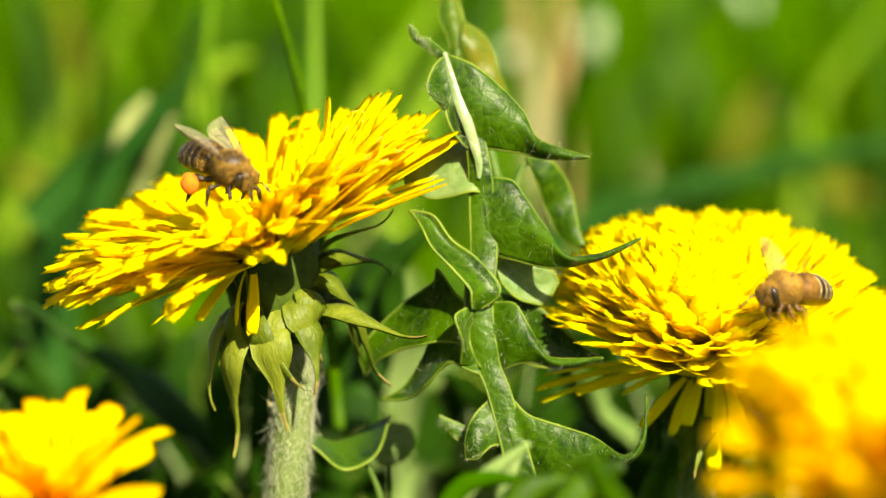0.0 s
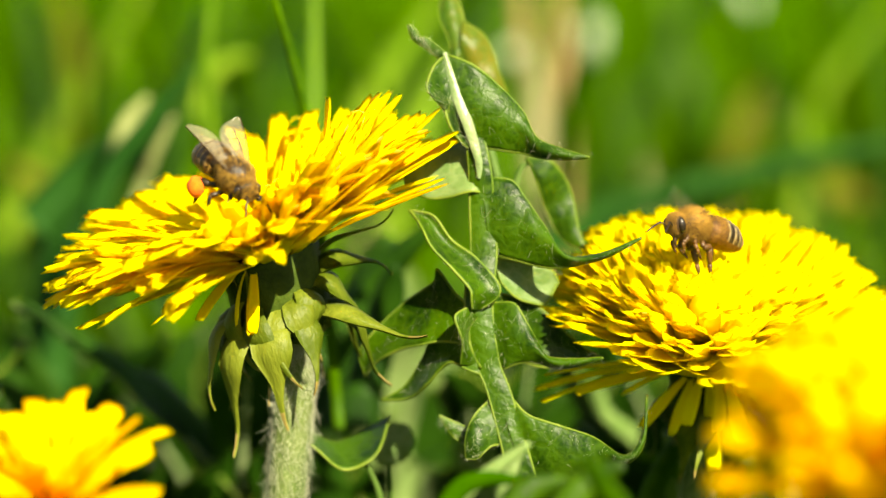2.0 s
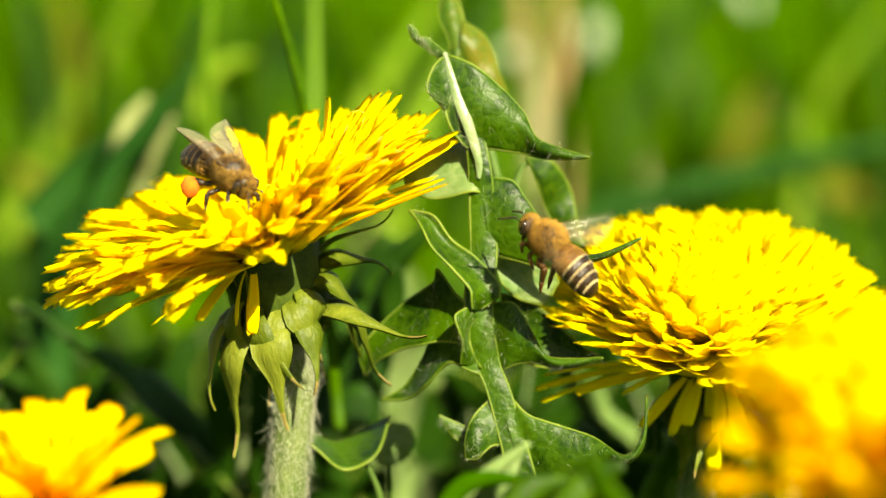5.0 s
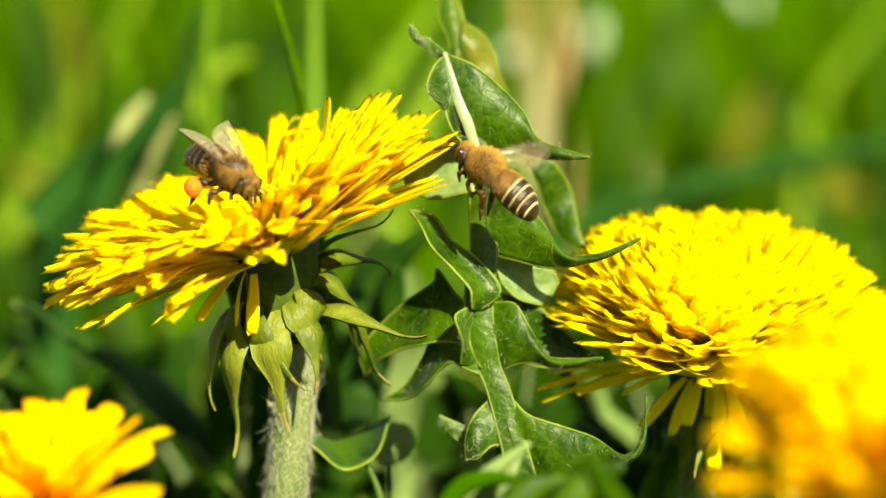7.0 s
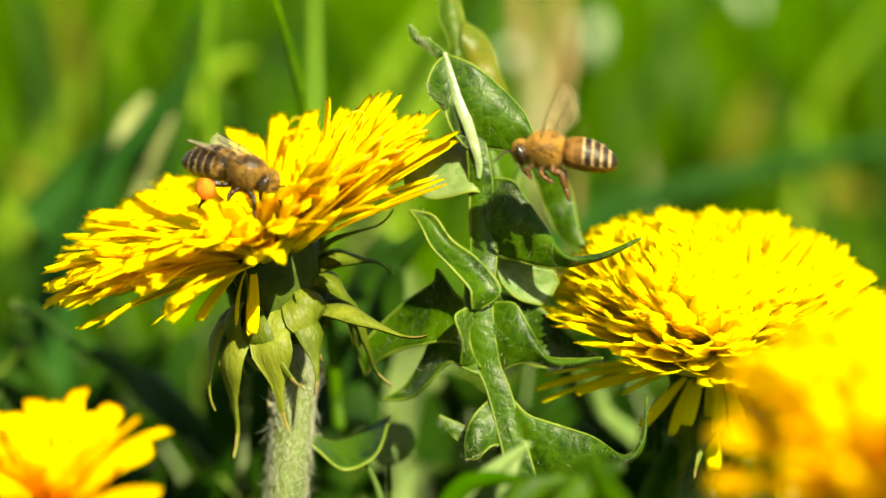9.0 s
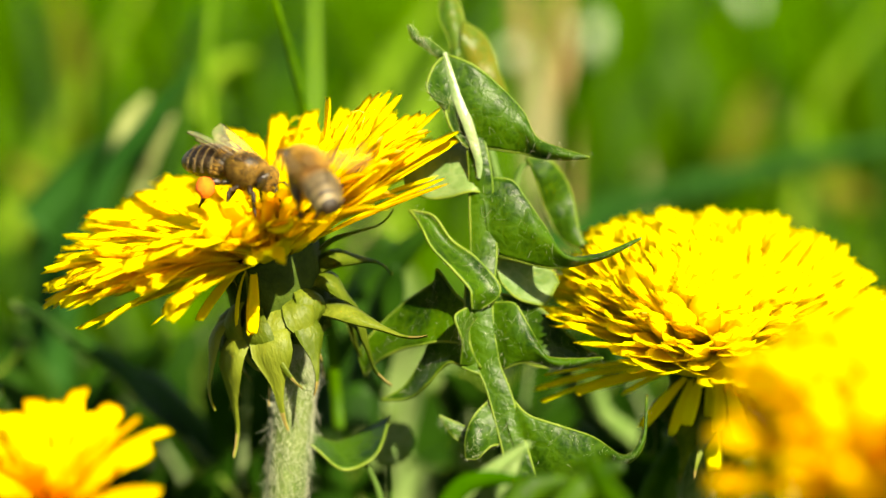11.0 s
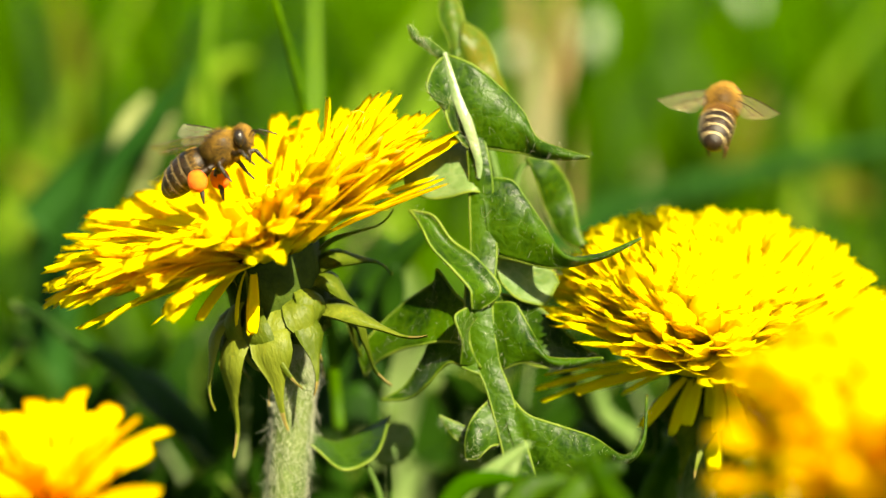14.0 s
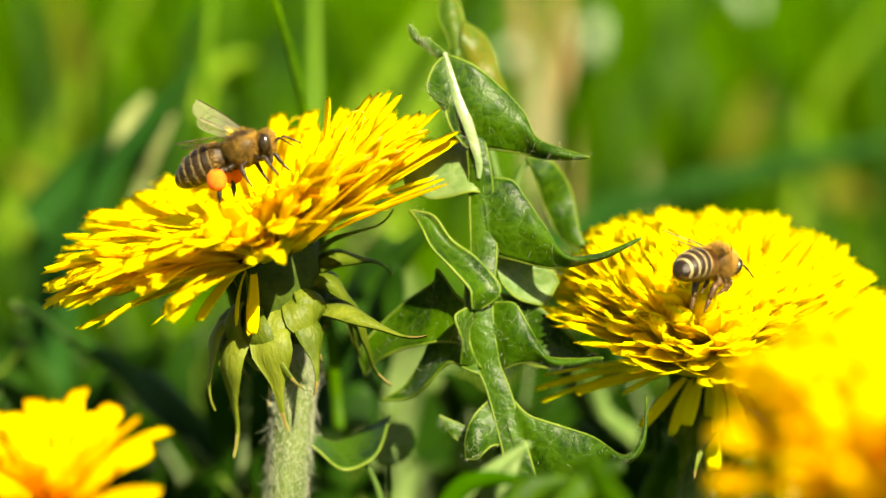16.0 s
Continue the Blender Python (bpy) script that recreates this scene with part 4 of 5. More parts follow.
    single_blade("bright green blade crossing another", ((57.5, 380, -9.7), (72.5, 370, 22.0), (83.6, 360, 43.4), (93.2, 360, 62.6)), 6.0, GRASS_FAR)
    single_blade("bright green blade leaning over", ((90.5, 400, -15.0), (81.9, 390, 20.1), (71.0, 380, 42.0), (57.5, 380, 64.2)), 6.0, GRASS_FAR)
    single_blade("dark green blade standing tall", ((66.9, 420, -15.4), (56.4, 400, 24.1), (50.1, 400, 45.6), (47.5, 400, 65.9)), 12.0, GRASS)
    single_blade("dark green blade standing in the sun", ((108.2, 400, 2.7), (94.4, 390, 30.1), (88.3, 380, 47.0), (87.0, 380, 64.2)), 12.0, GRASS)
    single_blade("brown withered blade low in the grass", ((71.1, 330, 2.4), (75.7, 330, 8.8), (80.4, 330, 11.1), (87.3, 330, 9.4)), 9.0, OLIVE)
    single_blade("brown withered blade behind the bee", ((62.4, 380, 14.9), (64.9, 380, 24.8), (66.3, 380, 29.7), (69.2, 380, 35.9)), 6.0, OLIVE)
    single_blade("dark green leaf blade under the flower", ((-16.4, 60, -14.6), (-10.5, 60, -7.2), (-6.8, 58, -2.1), (-1.0, 55, 3.3)), 5.0, LEAF_SHADED)
    single_blade("dark green leaf blade beside the stalk", ((-10.3, 50, -18.5), (-8.2, 50, -11.4), (-6.7, 48, -5.6), (-6.0, 46, -2.1)), 5.0, LEAF_SHADED)
    single_blade("broad pale leaf low between the flowers", ((-6.0, 160, -62.0), (-4.6, 160, -40.0), (-3.6, 158, -27.0), (-2.6, 156, -13.0)), 8.5, LIT_LEAF)
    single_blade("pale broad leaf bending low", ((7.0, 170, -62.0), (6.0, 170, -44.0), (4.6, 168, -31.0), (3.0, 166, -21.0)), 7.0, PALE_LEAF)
    for label, points, width, mat in (
            ("withered olive blade in the grass", ((-72.2, 320, 2.4), (-73.9, 320, 27.4), (-75.6, 320, 43.4), (-78.5, 320, 57.1)), 5.0, OLIVE),
            ("withered olive blade low in the grass", ((-69.4, 260, -2.0), (-72.5, 260, 7.4), (-75.7, 260, 12.6), (-80.9, 260, 15.8)), 5.0, OLIVE),
            ("dark blade standing in the meadow", ((-80.2, 300, -8.8), (-78.5, 300, 21.2), (-80.2, 300, 37.8), (-84.6, 300, 55.5)), 6.0, LEAF_SHADED),
            ("bright blade leaning in the meadow", ((-83.3, 280, 2.3), (-71.5, 280, 25.9), (-62.9, 280, 38.9), (-56.4, 280, 53.9)), 4.0, PALE_LEAF),
            ("dark blade leaning in the meadow", ((-39.2, 300, 4.5), (-34.8, 300, 26.7), (-31.5, 300, 40.0), (-24.8, 300, 55.5)), 6.0, LEAF_SHADED),
            ("dark blade bending in the meadow", ((34.6, 340, 2.5), (38.2, 340, 23.5), (45.2, 340, 38.7), (55.7, 340, 58.6)), 6.0, LEAF_SHADED),
            ("green blade standing in the meadow", ((38.3, 300, 2.3), (33.9, 300, 22.3), (32.2, 300, 36.7), (33.9, 300, 55.5)), 4.0, GRASS),
            ("bright blade bending in the meadow", ((70.2, 320, 2.4), (73.6, 320, 25.2), (81.5, 320, 38.8), (92.9, 320, 52.5)), 4.0, PALE_LEAF)):
        single_blade(label, points, width, mat)
    single_blade("broad leaf blade darkened for shade", ((-12.3, 70, -23.8), (-10.8, 70, -11.9), (-9.2, 68, -4.4), (-7.0, 66, 1.6)), 8.0, LEAF_SHADED)
    single_blade("broad leaf blade behind the stalk, darkened for shade", ((-17.1, 80, -24.3), (-14.0, 80, -15.2), (-12.5, 80, -9.1), (-9.4, 78, -3.0)), 9.0, LEAF_SHADED)
    single_blade("green blade low beside the leaf", ((23.0, 30, -38.3), (25.1, 30, -30.1), (27.7, 28, -24.5), (30.6, 26, -20.3)), 3.0, GRASS)
    single_blade("green blade bending low", ((35.7, 34, -38.6), (32.2, 34, -30.3), (28.7, 33, -26.8), (23.1, 32, -24.7)), 3.2, GRASS)
    single_blade("broad soft leaf close to the lens", ((10.1, -40, -32.7), (12.7, -40, -26.4), (15.3, -40, -23.5), (18.4, -41, -22.0)), 4.2, LEAF)
    single_blade("soft leaf bending close to the lens", ((4.4, -36, -32.5), (7.6, -36, -26.1), (10.8, -36, -24.4), (15.1, -37, -24.4)), 3.6, LEAF)
    single_blade("soft pale leaf tip close to the lens", ((5.8, -24, -33.5), (6.4, -24, -26.3), (7.3, -24, -23.3), (8.5, -24, -20.9)), 2.0, LEAF_PALE)
    single_blade("soft green blade close to the lens", ((-5.0, -28, -33.2), (1.0, -28, -26.7), (5.1, -29, -23.3), (9.1, -30, -20.3)), 2.2, LIT_LEAF)
    single_blade("soft green blade crossing close to the lens", ((22.1, -60, -33.1), (17.6, -62, -25.9), (14.8, -64, -22.0), (13.1, -66, -19.2)), 2.6, GRASS)
    single_blade("soft green blade bent close to the lens", ((-2.6, -34, -32.7), (0.9, -34, -25.7), (3.9, -34, -23.9), (8.5, -34, -23.9)), 2.4, GRASS_FAR)
    # Pale balls on stalks, added to draw round out-of-focus highlights.
    for x, z, y, rad in ((1048, 68, 390, 4.0), (1312, 4, 390, 4.0), (905, 95, 300, 2.0)):
        f = (1 + y / 407.2) * 100 / 1568
        glint = thing("glint_ball", "pale ball added as a blurred highlight", "flower", Matrix.Translation(at((x - 784) * f, y, (441 - z) * f)), "daisy buds")
        part("bloom", ball(bmesh.new(), (0, 0, 0), (rad * MM, rad * MM, rad * MM), 12, 8, 0.15, x), GLINT, glint)
        foot = glint.matrix_basis.translation
        part("stalk", tube(bmesh.new(), [(0, 0, 0), (0.002, 0.01, -foot.z * 0.5), (0.0, 0.02, -foot.z)], [0.5 * MM, 0.6 * MM, 0.7 * MM], 6, 8), GRASS, glint)


build_single_blades()


# ---- honeybees
def wing_mesh(length, chord, sgn, seed):
    """A membranous wing from its hinge along +Y (sgn 1) or -Y, with raised veins."""
    bm = bmesh.new()
    n, k = 14, 6
    rows = []

    def spot(s, v, lift=0.0):
        lead = 0.10 * chord * math.sin(math.pi * s) + chord * 0.10 * s
        w = chord * (0.14 + 0.92 * min(1, s / 0.62) ** 0.75) * (1 if s < 0.66 else math.sqrt(max(0.015, 1 - ((s - 0.66) / 0.34) ** 2)))
        return Vector((lead - v * w, sgn * s * length, lift + 0.05 * chord * math.sin(5 * v + 4 * s)))

    for lay in (0.02 * MM, -0.02 * MM):
        rows.append([[bm.verts.new(spot(i / n, j / k, lay)) for j in range(k + 1)] for i in range(n + 1)])
    for g in rows:
        for i in range(n):
            for j in range(k):
                bm.faces.new((g[i][j], g[i + 1][j], g[i + 1][j + 1], g[i][j + 1]))
    a, b = rows
    for i in range(n):
        for j in (0, k):
            bm.faces.new((a[i][j], a[i + 1][j], b[i + 1][j], b[i][j]))
    for j in range(k):
        bm.faces.new((a[n][j], a[n][j + 1], b[n][j + 1], b[n][j]))
    veins = bmesh.new()
    paths = [[(s / 8, 0.02) for s in range(9)], [(s / 8 * 0.9, 0.22 + 0.02 * s) for s in range(9)], [(s / 8 * 0.7, 0.45 + 0.05 * s) for s in range(9)],
             [(0.35, 0.02), (0.38, 0.3), (0.34, 0.62)], [(0.55, 0.03), (0.60, 0.32), (0.62, 0.8)], [(0.72, 0.05), (0.75, 0.36), (0.70, 0.7)]]
    for t, path in enumerate(paths):
        tube(veins, [spot(s, v, 0.0) for s, v in path], [(0.06 if t == 0 else 0.03) * MM] * len(path), 5, 10)
    return bm, veins


def limb(points, radii, s):
    bm = bmesh.new()
    pts = [Vector(p) * s for p in points]
    for (a, b), (r, q) in zip(zip(pts, pts[1:]), zip(radii, radii[1:])):
        m = (a + b) / 2
        tube(bm, [a, a.lerp(b, 0.12), m, a.lerp(b, 0.88), b], [r * 0.7 * s, r * s, (r + q) / 2 * 1.08 * s, q * s, q * 0.75 * s], 8)
    return bm


def honeybee(label, dark, pollen, legs, seed, grow=1.0):
    """A bee that looks along +X with its back up; its place is the middle of the thorax."""
    rng = random.Random(seed)
    bee = thing("honeybee", label, "bee", Matrix.Identity(4), "honeybees")
    hide = HIDE_BLACK if dark else HIDE_DARK
    fur = FUR_DARK if dark else FUR_GOLD
    s = MM * grow
    bm = ball(bmesh.new(), (0, 0, 0), (2.15 * s, 1.95 * s, 1.95 * s), 20, 14, 0.05, seed)
    thorax = part("thorax", bm, hide, bee, "round thorax under brown fur")
    bm = spikes(bmesh.new(), rng, (0, 0, 0), (2.15 * s, 1.95 * s, 1.95 * s), 6000, (0.7 if dark else 0.85) * s, 0.024 * s, lambda d: d.z < (0.55 if dark else 0.78) or rng.random() < (0.15 if dark else 0.7), Vector((-0.5, 0, 0)))
    tagged(part("fur", bm, fur, thorax, "short brown fur"), kind="stuff")
    # head, tipped downward
    hm = pose(2.75 * s, 0, -0.5 * s, 0, 22, 0)
    bm = ball(bmesh.new(), (0, 0, 0), (0.95 * s, 1.55 * s, 1.5 * s), 18, 14, 0.04, seed + 3)
    for v in bm.verts:
        if v.co.z < 0:
            v.co.y *= 1 + 0.30 * v.co.z / (1.5 * s)
            v.co.x += 0.15 * -v.co.z
    head = part("head", bm, hide, bee, "dark wedge-shaped head", hm)
    bm = spikes(bmesh.new(), rng, (0, 0, 0), (0.98 * s, 1.5 * s, 1.5 * s), 1800, 0.5 * s, 0.02 * s, lambda d: abs(d.y) < 0.62 and d.z > -0.55)
    tagged(part("fur", bm, fur, head, "short face hair"), kind="stuff")
    for sg in (1, -1):
        bm = ball(bmesh.new(), (0.16 * s, sg * 1.26 * s, 0.15 * s), (0.52 * s, 0.42 * s, 0.95 * s), 14, 12)
        part("eye", bm, EYE_BLACK, head, "large glossy dark eye")
        bm = bmesh.new()
        tube(bm, [Vector(p) * s for p in ((0.85, sg * 0.35, 0.1), (1.5, sg * 0.75, 0.75), (1.75, sg * 0.85, 0.85), (2.6, sg * 1.25, 0.55), (3.6, sg * 1.6, 0.1))], [0.10 * s, 0.10 * s, 0.12 * s, 0.12 * s, 0.10 * s], 6, 14)
        part("antenna", bm, HIDE_BLACK, head)
    bm = bmesh.new()
    tube(bm, [Vector(p) * s for p in ((0.5, 0, -1.2), (0.62, 0, -1.9), (0.45, 0, -2.7))], [0.34 * s, 0.22 * s, 0.08 * s], 7, 8)
    part("proboscis", bm, HIDE_DARK, head)
    # abdomen of overlapping rings
    length = 6.7

    def ring_at(u):
        r = 2.15 * math.sqrt(max(0.03, 1 - ((u - 0.42) / 0.6) ** 2))
        if u < 0.1:
            r *= 0.78 + 2.2 * u
        return Vector((-1.9 - length * u, 0, -0.15 - 1.1 * u * u)), r

    cuts = (0.0, 0.2, 0.36, 0.52, 0.68, 0.83, 1.0)
    for k in range(6):
        u0, u1 = cuts[k], cuts[k + 1] + (0.02 if k < 5 else 0)
        bm = bmesh.new()
        rings = []
        for i in range(7):
            u = u0 + (u1 - u0) * i / 6
            c, r = ring_at(u)
            r *= 1 + 0.018 * i / 6 - (0.02 if i == 0 else 0)
            rings.append([bm.verts.new((c + Vector((0, math.cos(a), 0.92 * math.sin(a))) * r) * s) for a in [2 * math.pi * q / 22 for q in range(22)]])
        for i in range(6):
            for q in range(22):
                f = bm.faces.new((rings[i][q], rings[i][(q + 1) % 22], rings[i + 1][(q + 1) % 22], rings[i + 1][q]))
                turn = math.sin(2 * math.pi * (q + 0.5) / 22)
                if dark:
                    f.material_index = 1 if (i < 2 and k > 0) else 0
                elif turn < -0.45:
                    f.material_index = 2
                else:
                    f.material_index = 1 if (i < 2 and k > 1) else 0
        bm.faces.new(rings[0])
        bm.faces.new(rings[-1])
        body = hide if dark else (HIDE_GOLD if k < 2 else HIDE_BLACK)
        seg = part("abdomen_ring", bm, [body, BAND_GREY if dark else BAND_PALE, HIDE_GOLD], bee, "banded abdomen ring")
        if k < 5:
            bm = bmesh.new()
            golden = k < (1 if dark else 2)
            for h in range(700 if golden else 150):
                a = rng.uniform(-0.6, 3.74)
                u = u0 + (u1 - u0) * rng.uniform(0.0, 0.95 if golden else 0.4)
                c, r = ring_at(u)
                d = Vector((0, math.cos(a), 0.92 * math.sin(a)))
                p = (c + d * r) * s
                tube(bm, [p, p + (d * 0.35 + Vector((-0.55, rng.gauss(0, 0.1), 0))) * (0.5 if dark else 0.3) * s], [0.02 * s, 0.006 * s], 3)
            tagged(part("fur", bm, fur if golden else BAND_GREY if dark else BAND_PALE, seg, "pale band of short hair"), kind="stuff")
    # legs
    for sg in (1, -1):
        for n, chain in enumerate(legs):
            pts = [(x, sg * y, z) for x, y, z in chain]
            rad = (0.24, 0.30, 0.28, 0.2, 0.10) if n < 2 else (0.28, 0.36, 0.46, 0.34, 0.12)
            leg = part("leg", limb(pts, rad, s), LEG_AMBER if not dark else HIDE_BLACK, bee)
            if pollen and n == 2:
                a, b = Vector(pts[2]), Vector(pts[3])
                c = a.lerp(b, 0.45) + Vector((0, sg * 0.45, 0.1))
                bm = ball(bmesh.new(), c * s, (1.15 * s, 0.95 * s, 1.25 * s), 16, 12, 0.12, seed + n)
                part("pollen_load", bm, POLLEN, leg, "bright orange ball of pollen")
    # wings
    wings = {}
    for sg in (1, -1):
        for kind, ln, ch, hinge in (("forewing", 7.6, 2.8, (0.7, 1.35, 1.15)), ("hindwing", 5.6, 1.9, (-0.55, 1.4, 0.95))):
            mesh, veins = wing_mesh(ln * s, ch * s, sg, 1)
            w = part(kind, mesh, WING if dark else WING_AMBER, bee, "clear veined wing")
            part("vein", veins, HIDE_DARK, w)
            wings[kind, sg] = (w, Vector(hinge) * s)
    return bee, wings


STANDING = (((1.3, 0.9, -1.3), (1.9, 1.5, -1.9), (2.7, 2.0, -1.8), (3.1, 2.1, -3.2), (3.6, 2.2, -4.2)),
            ((0.1, 1.0, -1.5), (0.2, 2.1, -1.8), (0.0, 2.9, -2.0), (0.2, 3.1, -3.4), (0.6, 3.2, -4.6)),
            ((-1.0, 1.0, -1.5), (-1.8, 2.0, -1.7), (-2.9, 2.6, -1.7), (-3.3, 2.7, -3.6), (-3.8, 2.8, -5.0)))
HANGING = (((1.3, 0.8, -1.3), (1.7, 1.0, -2.2), (2.2, 0.9, -2.4), (1.8, 0.8, -3.2), (1.5, 0.7, -3.6)),
           ((0.1, 0.9, -1.5), (0.5, 1.3, -2.4), (0.2, 1.4, -3.0), (-0.6, 1.2, -3.6), (-1.0, 1.1, -4.0)),
           ((-1.0, 0.9, -1.5), (-0.9, 1.4, -2.6), (-2.0, 1.4, -2.4), (-2.6, 1.1, -4.4), (-3.2, 0.9, -6.0)))


def bee_pose(x, y, z, yaw, pitch, roll=0):
    """Stage place in millimetres; yaw 0 looks right, 90 away from the lens; pitch lifts the nose; a negative roll of a bee facing left shows its back."""
    return STAGE @ Matrix.Translation((x * MM, y * MM, z * MM)) @ pose(0, 0, 0, 0, 0, yaw) @ pose(0, 0, 0, 0, -pitch, 0) @ pose(0, 0, 0, roll, 0, 0)


feeding_bee, feeding_wings = honeybee("dark brown honeybee with orange pollen loads feeding on the dandelion", True, True, STANDING, 4, 1.0)
flying_bee, flying_wings = honeybee("golden brown honeybee with pale abdomen bands hovering between the flowers", False, False, HANGING, 9, 0.93)


def wing_pose(wings, key, lift, sweep, twist=0):
    kind, sg = key
    if kind == "hindwing":
        lift, sweep = lift * 0.9, sweep + 6
    h = wings[key][1]
    return pose(h.x, sg * h.y, h.z, sg * lift, twist, sg * sweep)


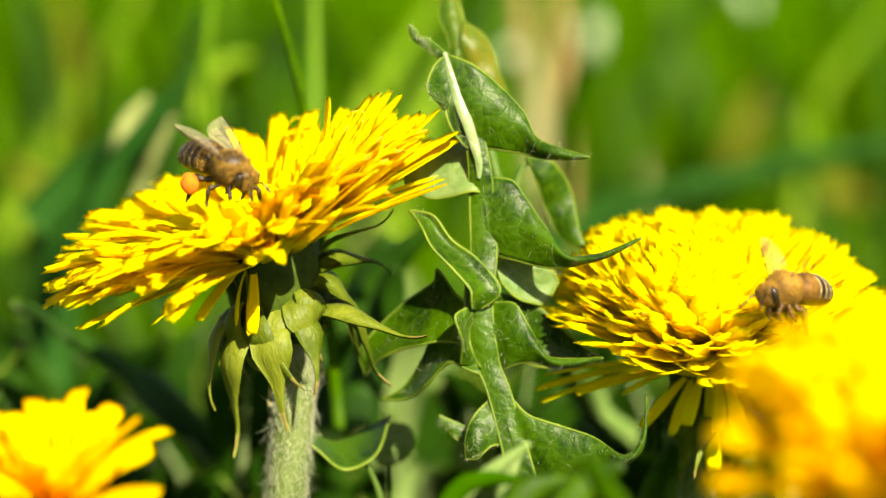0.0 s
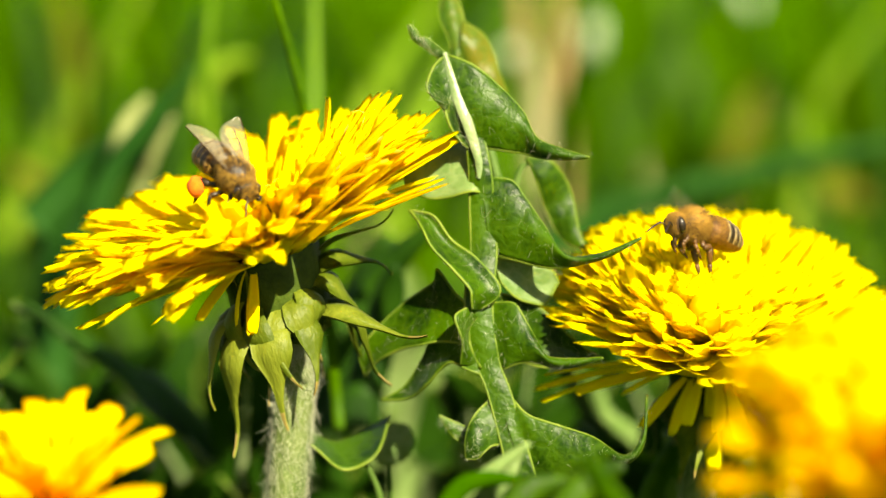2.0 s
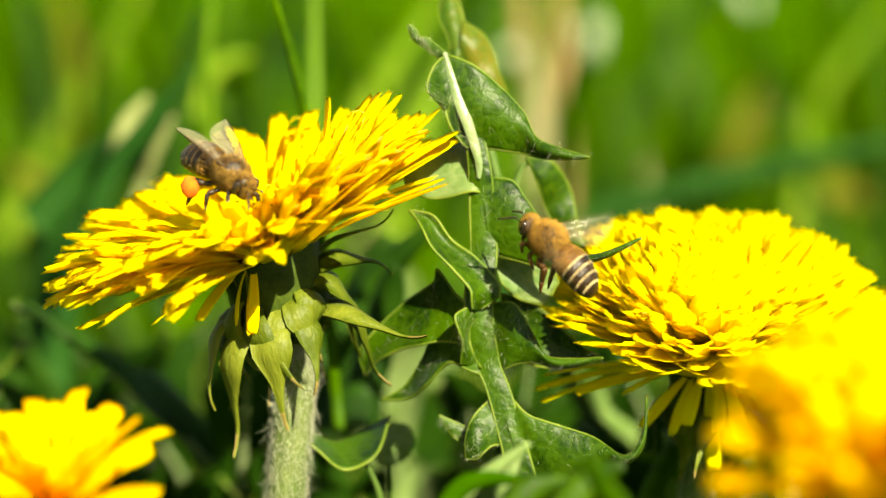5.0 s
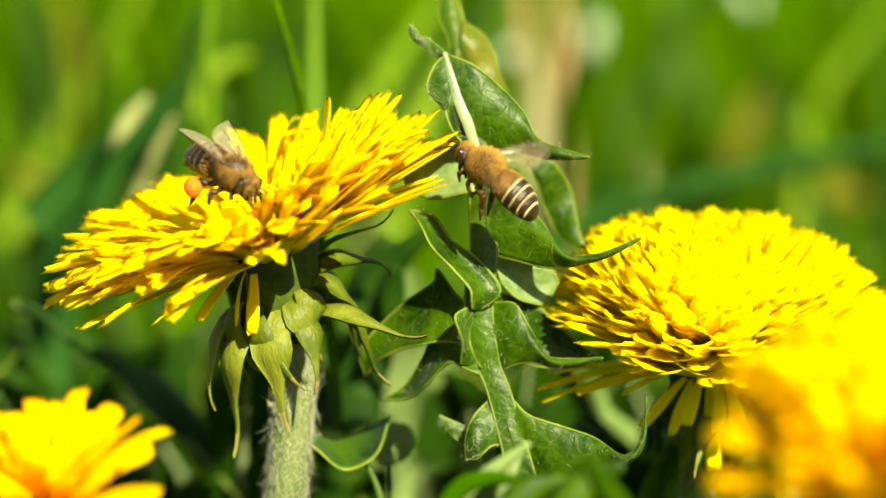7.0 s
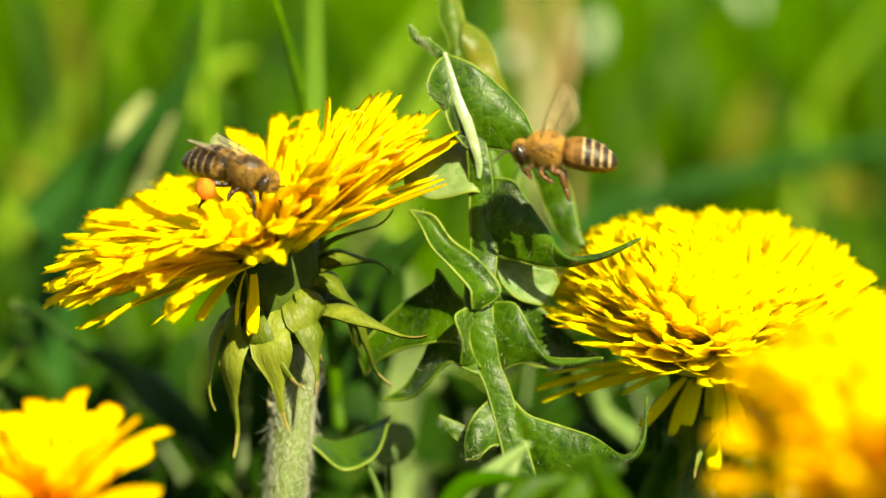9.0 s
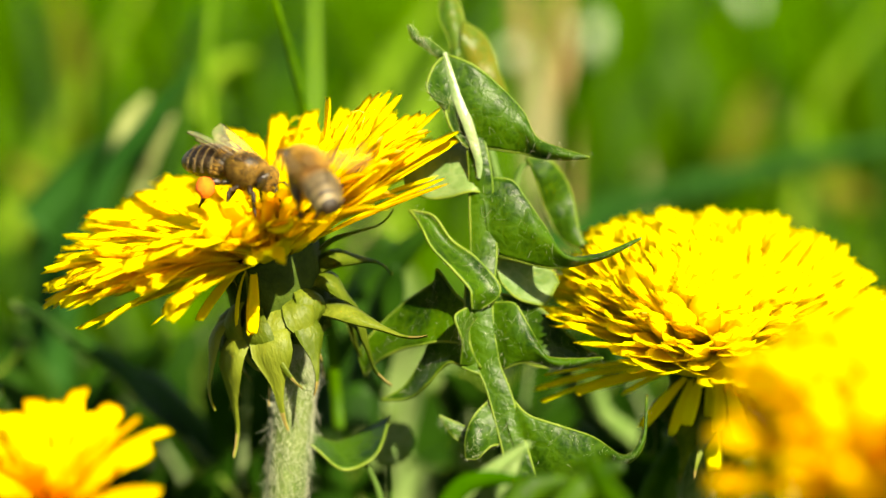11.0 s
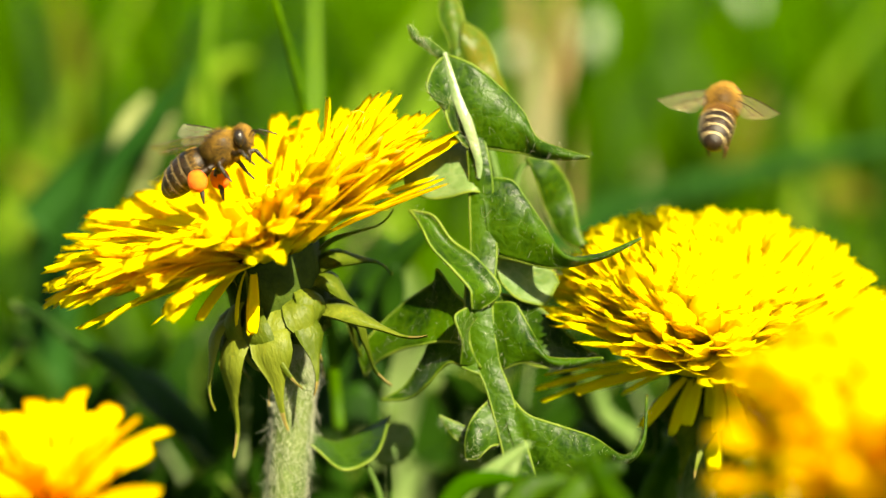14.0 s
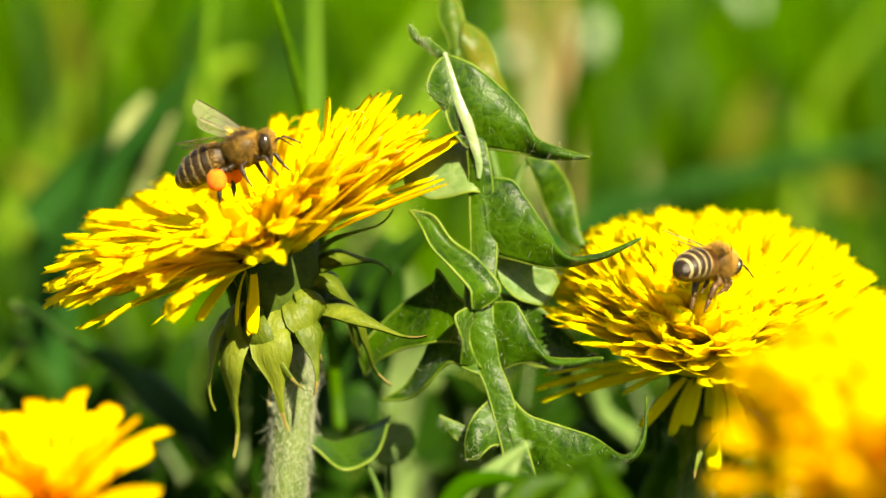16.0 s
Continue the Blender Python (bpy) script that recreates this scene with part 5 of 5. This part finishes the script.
def motions():
    # the bee on the flower: probing, then turning and climbing over the florets
    rows = [(0.0, (-23.5, -8, 9.0), -46, -20, 10), (1.0, (-23.2, -8, 8.5), -50, -22, 10), (1.5, (-23.0, -8, 8.2), -55, -26, 10), (2.0, (-23.0, -8, 8.1), -56, -28, 10),
            (3.0, (-23.1, -8, 8.1), -52, -26, 10), (4.0, (-23.5, -8, 8.2), -48, -24, 10), (6.5, (-23.3, -8, 8.6), -50, -22, 10), (7.5, (-23.0, -8, 8.3), -48, -22, 10),
            (8.5, (-22.3, -8, 8.3), -46, -22, 10), (9.0, (-21.6, -8, 8.5), -30, -18, 10), (11.5, (-21.8, -8, 8.8), -32, -16, 10), (12.0, (-21.9, -8, 9.2), -32, -18, 10),
            (12.3, (-22.7, -8, 10.1), -28, -14, 0), (12.5, (-24.8, -6, 10.8), -45, 10, 0), (12.7, (-25.0, -6, 11.0), -50, 18, 0), (13.0, (-25.0, -6, 11.2), -50, 20, 0),
            (13.5, (-24.2, -6, 11.2), -38, 22, 0), (14.0, (-24.7, -6, 11.3), -22, 28, 4), (14.5, (-24.9, -6, 11.4), -14, 31, 6), (15.2, (-23.2, -6, 11.2), -12, 24, 8),
            (15.6, (-22.9, -6, 11.2), -14, 20, 8), (16.0, (-22.3, -6, 11.3), -16, 18, 8)]
    walk(feeding_bee, [(t, bee_pose(*p, *turn)) for t, p, *turn in rows])
    spread = [(0.0, 17, 17, 72), (2.0, 20, 20, 72), (4.0, 18, 18, 72), (8.5, 14, 14, 74), (9.0, 7, 7, 78), (11.5, 16, 16, 74), (12.2, 14, 14, 74), (12.5, 26, 16, 46),
              (13.5, 28, 14, 48), (14.5, 40, 16, 54), (15.2, 46, 12, 60), (16.0, 48, 14, 60)]
    for key, (w, _) in feeding_wings.items():
        walk(w, [(t, wing_pose(feeding_wings, key, far if key[1] > 0 else close, sweep, -10)) for t, far, close, sweep in spread])
    # the bee in flight
    rows = [(0.0, (37.7, -7, -4.5), 225, -4, 0), (0.1, (36.9, -7, -3.6), 223, -2, 0), (0.2, (36.8, -7, -2.9), 222, 0, 0), (0.3, (36.8, -7, -1.9), 224, 6, 0),
            (0.4, (36.7, -7, -0.1), 228, 14, 0), (0.5, (35.9, -6, 2.0), 236, 24, 0), (0.6, (35.1, -5, 3.7), 234, 32, 0), (0.7, (34.1, -4, 5.7), 224, 26, 0),
            (0.8, (33.2, -2, 7.3), 212, 18, 0), (0.9, (32.1, 3, 9.3), 198, 2, 0), (1.0, (30.8, 3, 10.3), 188, -3, 0), (1.2, (28.5, 3, 12.2), 185, -4, 0),
            (1.4, (27.2, 3, 11.5), 216, -8, 0), (1.5, (27.1, 3, 10.5), 220, -8, 0), (1.6, (26.5, 3, 8.5), 224, -6, 0), (1.8, (27.5, 1, 4.8), 222, 4, 0),
            (2.0, (28.1, 0, 2.7), 222, 8, 0), (2.2, (29.3, 0, 2.0), 220, 10, 0), (2.4, (29.5, 0, 2.4), 212, 6, 0), (2.6, (29.1, 0, 3.1), 204, 0, 0),
            (2.8, (27.6, 0, 3.8), 203, 4, 0), (3.0, (26.7, 0, 2.2), 202, 8, 0), (3.2, (24.7, 0, 0.7), 194, 18, -5), (3.4, (22.8, -2, 0.4), 182, 20, -15),
            (3.5, (21.5, -3, 0.4), 172, 21, -20), (3.6, (20.5, -3, 0.3), 170, 22, -22), (3.8, (17.8, -4, -0.4), 167, 30, -24), (4.0, (15.9, -5, -1.4), 164, 42, -25),
            (4.2, (15.5, -6, -2.7), 160, 48, -25), (5.2, (10.4, -6, 2.6), 162, 40, -24), (6.3, (5.5, -5, 7.9), 165, 36, -22), (6.5, (5.0, -5, 7.7), 165, 36, -22),
            (6.7, (4.7, -5, 8.0), 165, 36, -22), (6.9, (4.7, -4, 8.9), 164, 38, -24), (7.1, (4.9, -4, 9.7), 164, 38, -24), (7.3, (6.2, -4, 10.9), 168, 30, -18),
            (7.5, (6.7, -4, 11.7), 172, 24, -12), (7.7, (6.4, -4, 11.7), 178, 20, -4), (7.9, (4.5, -4, 8.4), 176, 8, -14), (8.1, (5.3, -5, 6.5), 158, 52, -24),
            (8.3, (8.7, -6, 4.2), 148, 64, -26), (8.5, (12.2, -7, 3.4), 162, 40, -20), (8.7, (13.5, -7, 5.5), 172, 18, -8), (8.9, (12.5, -7, 9.6), 176, 3, -4),
            (9.0, (11.4, -7, 11.0), 176, 3, -6), (9.2, (6.1, -8, 12.3), 174, 10, -8), (10.2, (-5.2, -18, 11.8), 140, 25, -6), (11.3, (-16.5, -30, 7.9), 108, 30, 0),
            (11.5, (-16.8, -32, 7.9), 100, 32, 4), (11.7, (-17.1, -28, 9.4), 88, 32, 6), (12.0, (-16.6, -20, 11.1), 84, 34, 6), (12.2, (-15.9, -13, 13.5), 86, 32, 4),
            (12.3, (-14.4, -12, 15.5), 80, 32, 4), (12.5, (-9.9, -12, 20.0), 78, 34, 4), (12.6, (-8.0, -12, 20.9), 76, 34, 6), (12.8, (-2.0, -7, 22.5), 76, 32, 8),
            (13.0, (4.8, 0, 24.3), 80, 34, 10), (13.2, (9.6, 2, 24.4), 72, 36, 10), (13.4, (15.3, 2, 23.8), 70, 34, 12), (13.6, (21.7, 2, 22.1), 68, 32, 14),
            (13.8, (26.3, 0, 18.8), 66, 30, 14), (14.0, (31.7, 2, 16.6), 76, 32, 8), (14.2, (34.6, 3, 13.9), 92, 34, 0), (14.5, (35.9, 4, 10.5), 98, 36, -2),
            (14.6, (35.3, 4, 9.2), 100, 36, -4), (14.8, (32.8, -1, 6.4), 104, 32, -4), (15.0, (30.4, -3, 4.5), 112, 34, -6), (15.2, (28.8, -5, 1.9), 104, 38, -4),
            (15.4, (28.6, -5, -0.7), 78, 30, 10), (15.6, (28.7, -5, -0.6), 66, 4, 12), (15.8, (29.7, -5, -0.8), 60, 2, 10), (16.0, (30.6, -5, -1.4), 54, 0, 8)]
    walk(flying_bee, [(t, bee_pose(*p, *turn)) for t, p, *turn in rows])
    beat = (22, 64, -22)
    held = {0: 42, 1: 48, 75: 66, 270: 70, 405: 34, 419: 6, 420: 3, 421: 6, 435: 12, 450: 30}
    for k in (45, 90, 240):
        held.update({k - 1: 50, k: 56, k + 1: 62})
    for k in (345, 360, 375, 390, 405):
        held.update({k - 1: 20, k: 14, k + 1: 10})
    swung = {k + d: -16 + 4 * d for k in (45, 90) for d in (-1, 0, 1)}
    for key, (w, _) in flying_wings.items():
        keys = [(k / FPS, wing_pose(flying_wings, key, held.get(k, beat[k % 3]), swung.get(k, 30 + 8 * math.sin(0.9 * k)), -14)) for k in range(0, 466)]
        keys += [(15.6, wing_pose(flying_wings, key, 20, 58, -10)), (16.0, wing_pose(flying_wings, key, 16, 62, -10))]
        walk(w, keys)


motions()
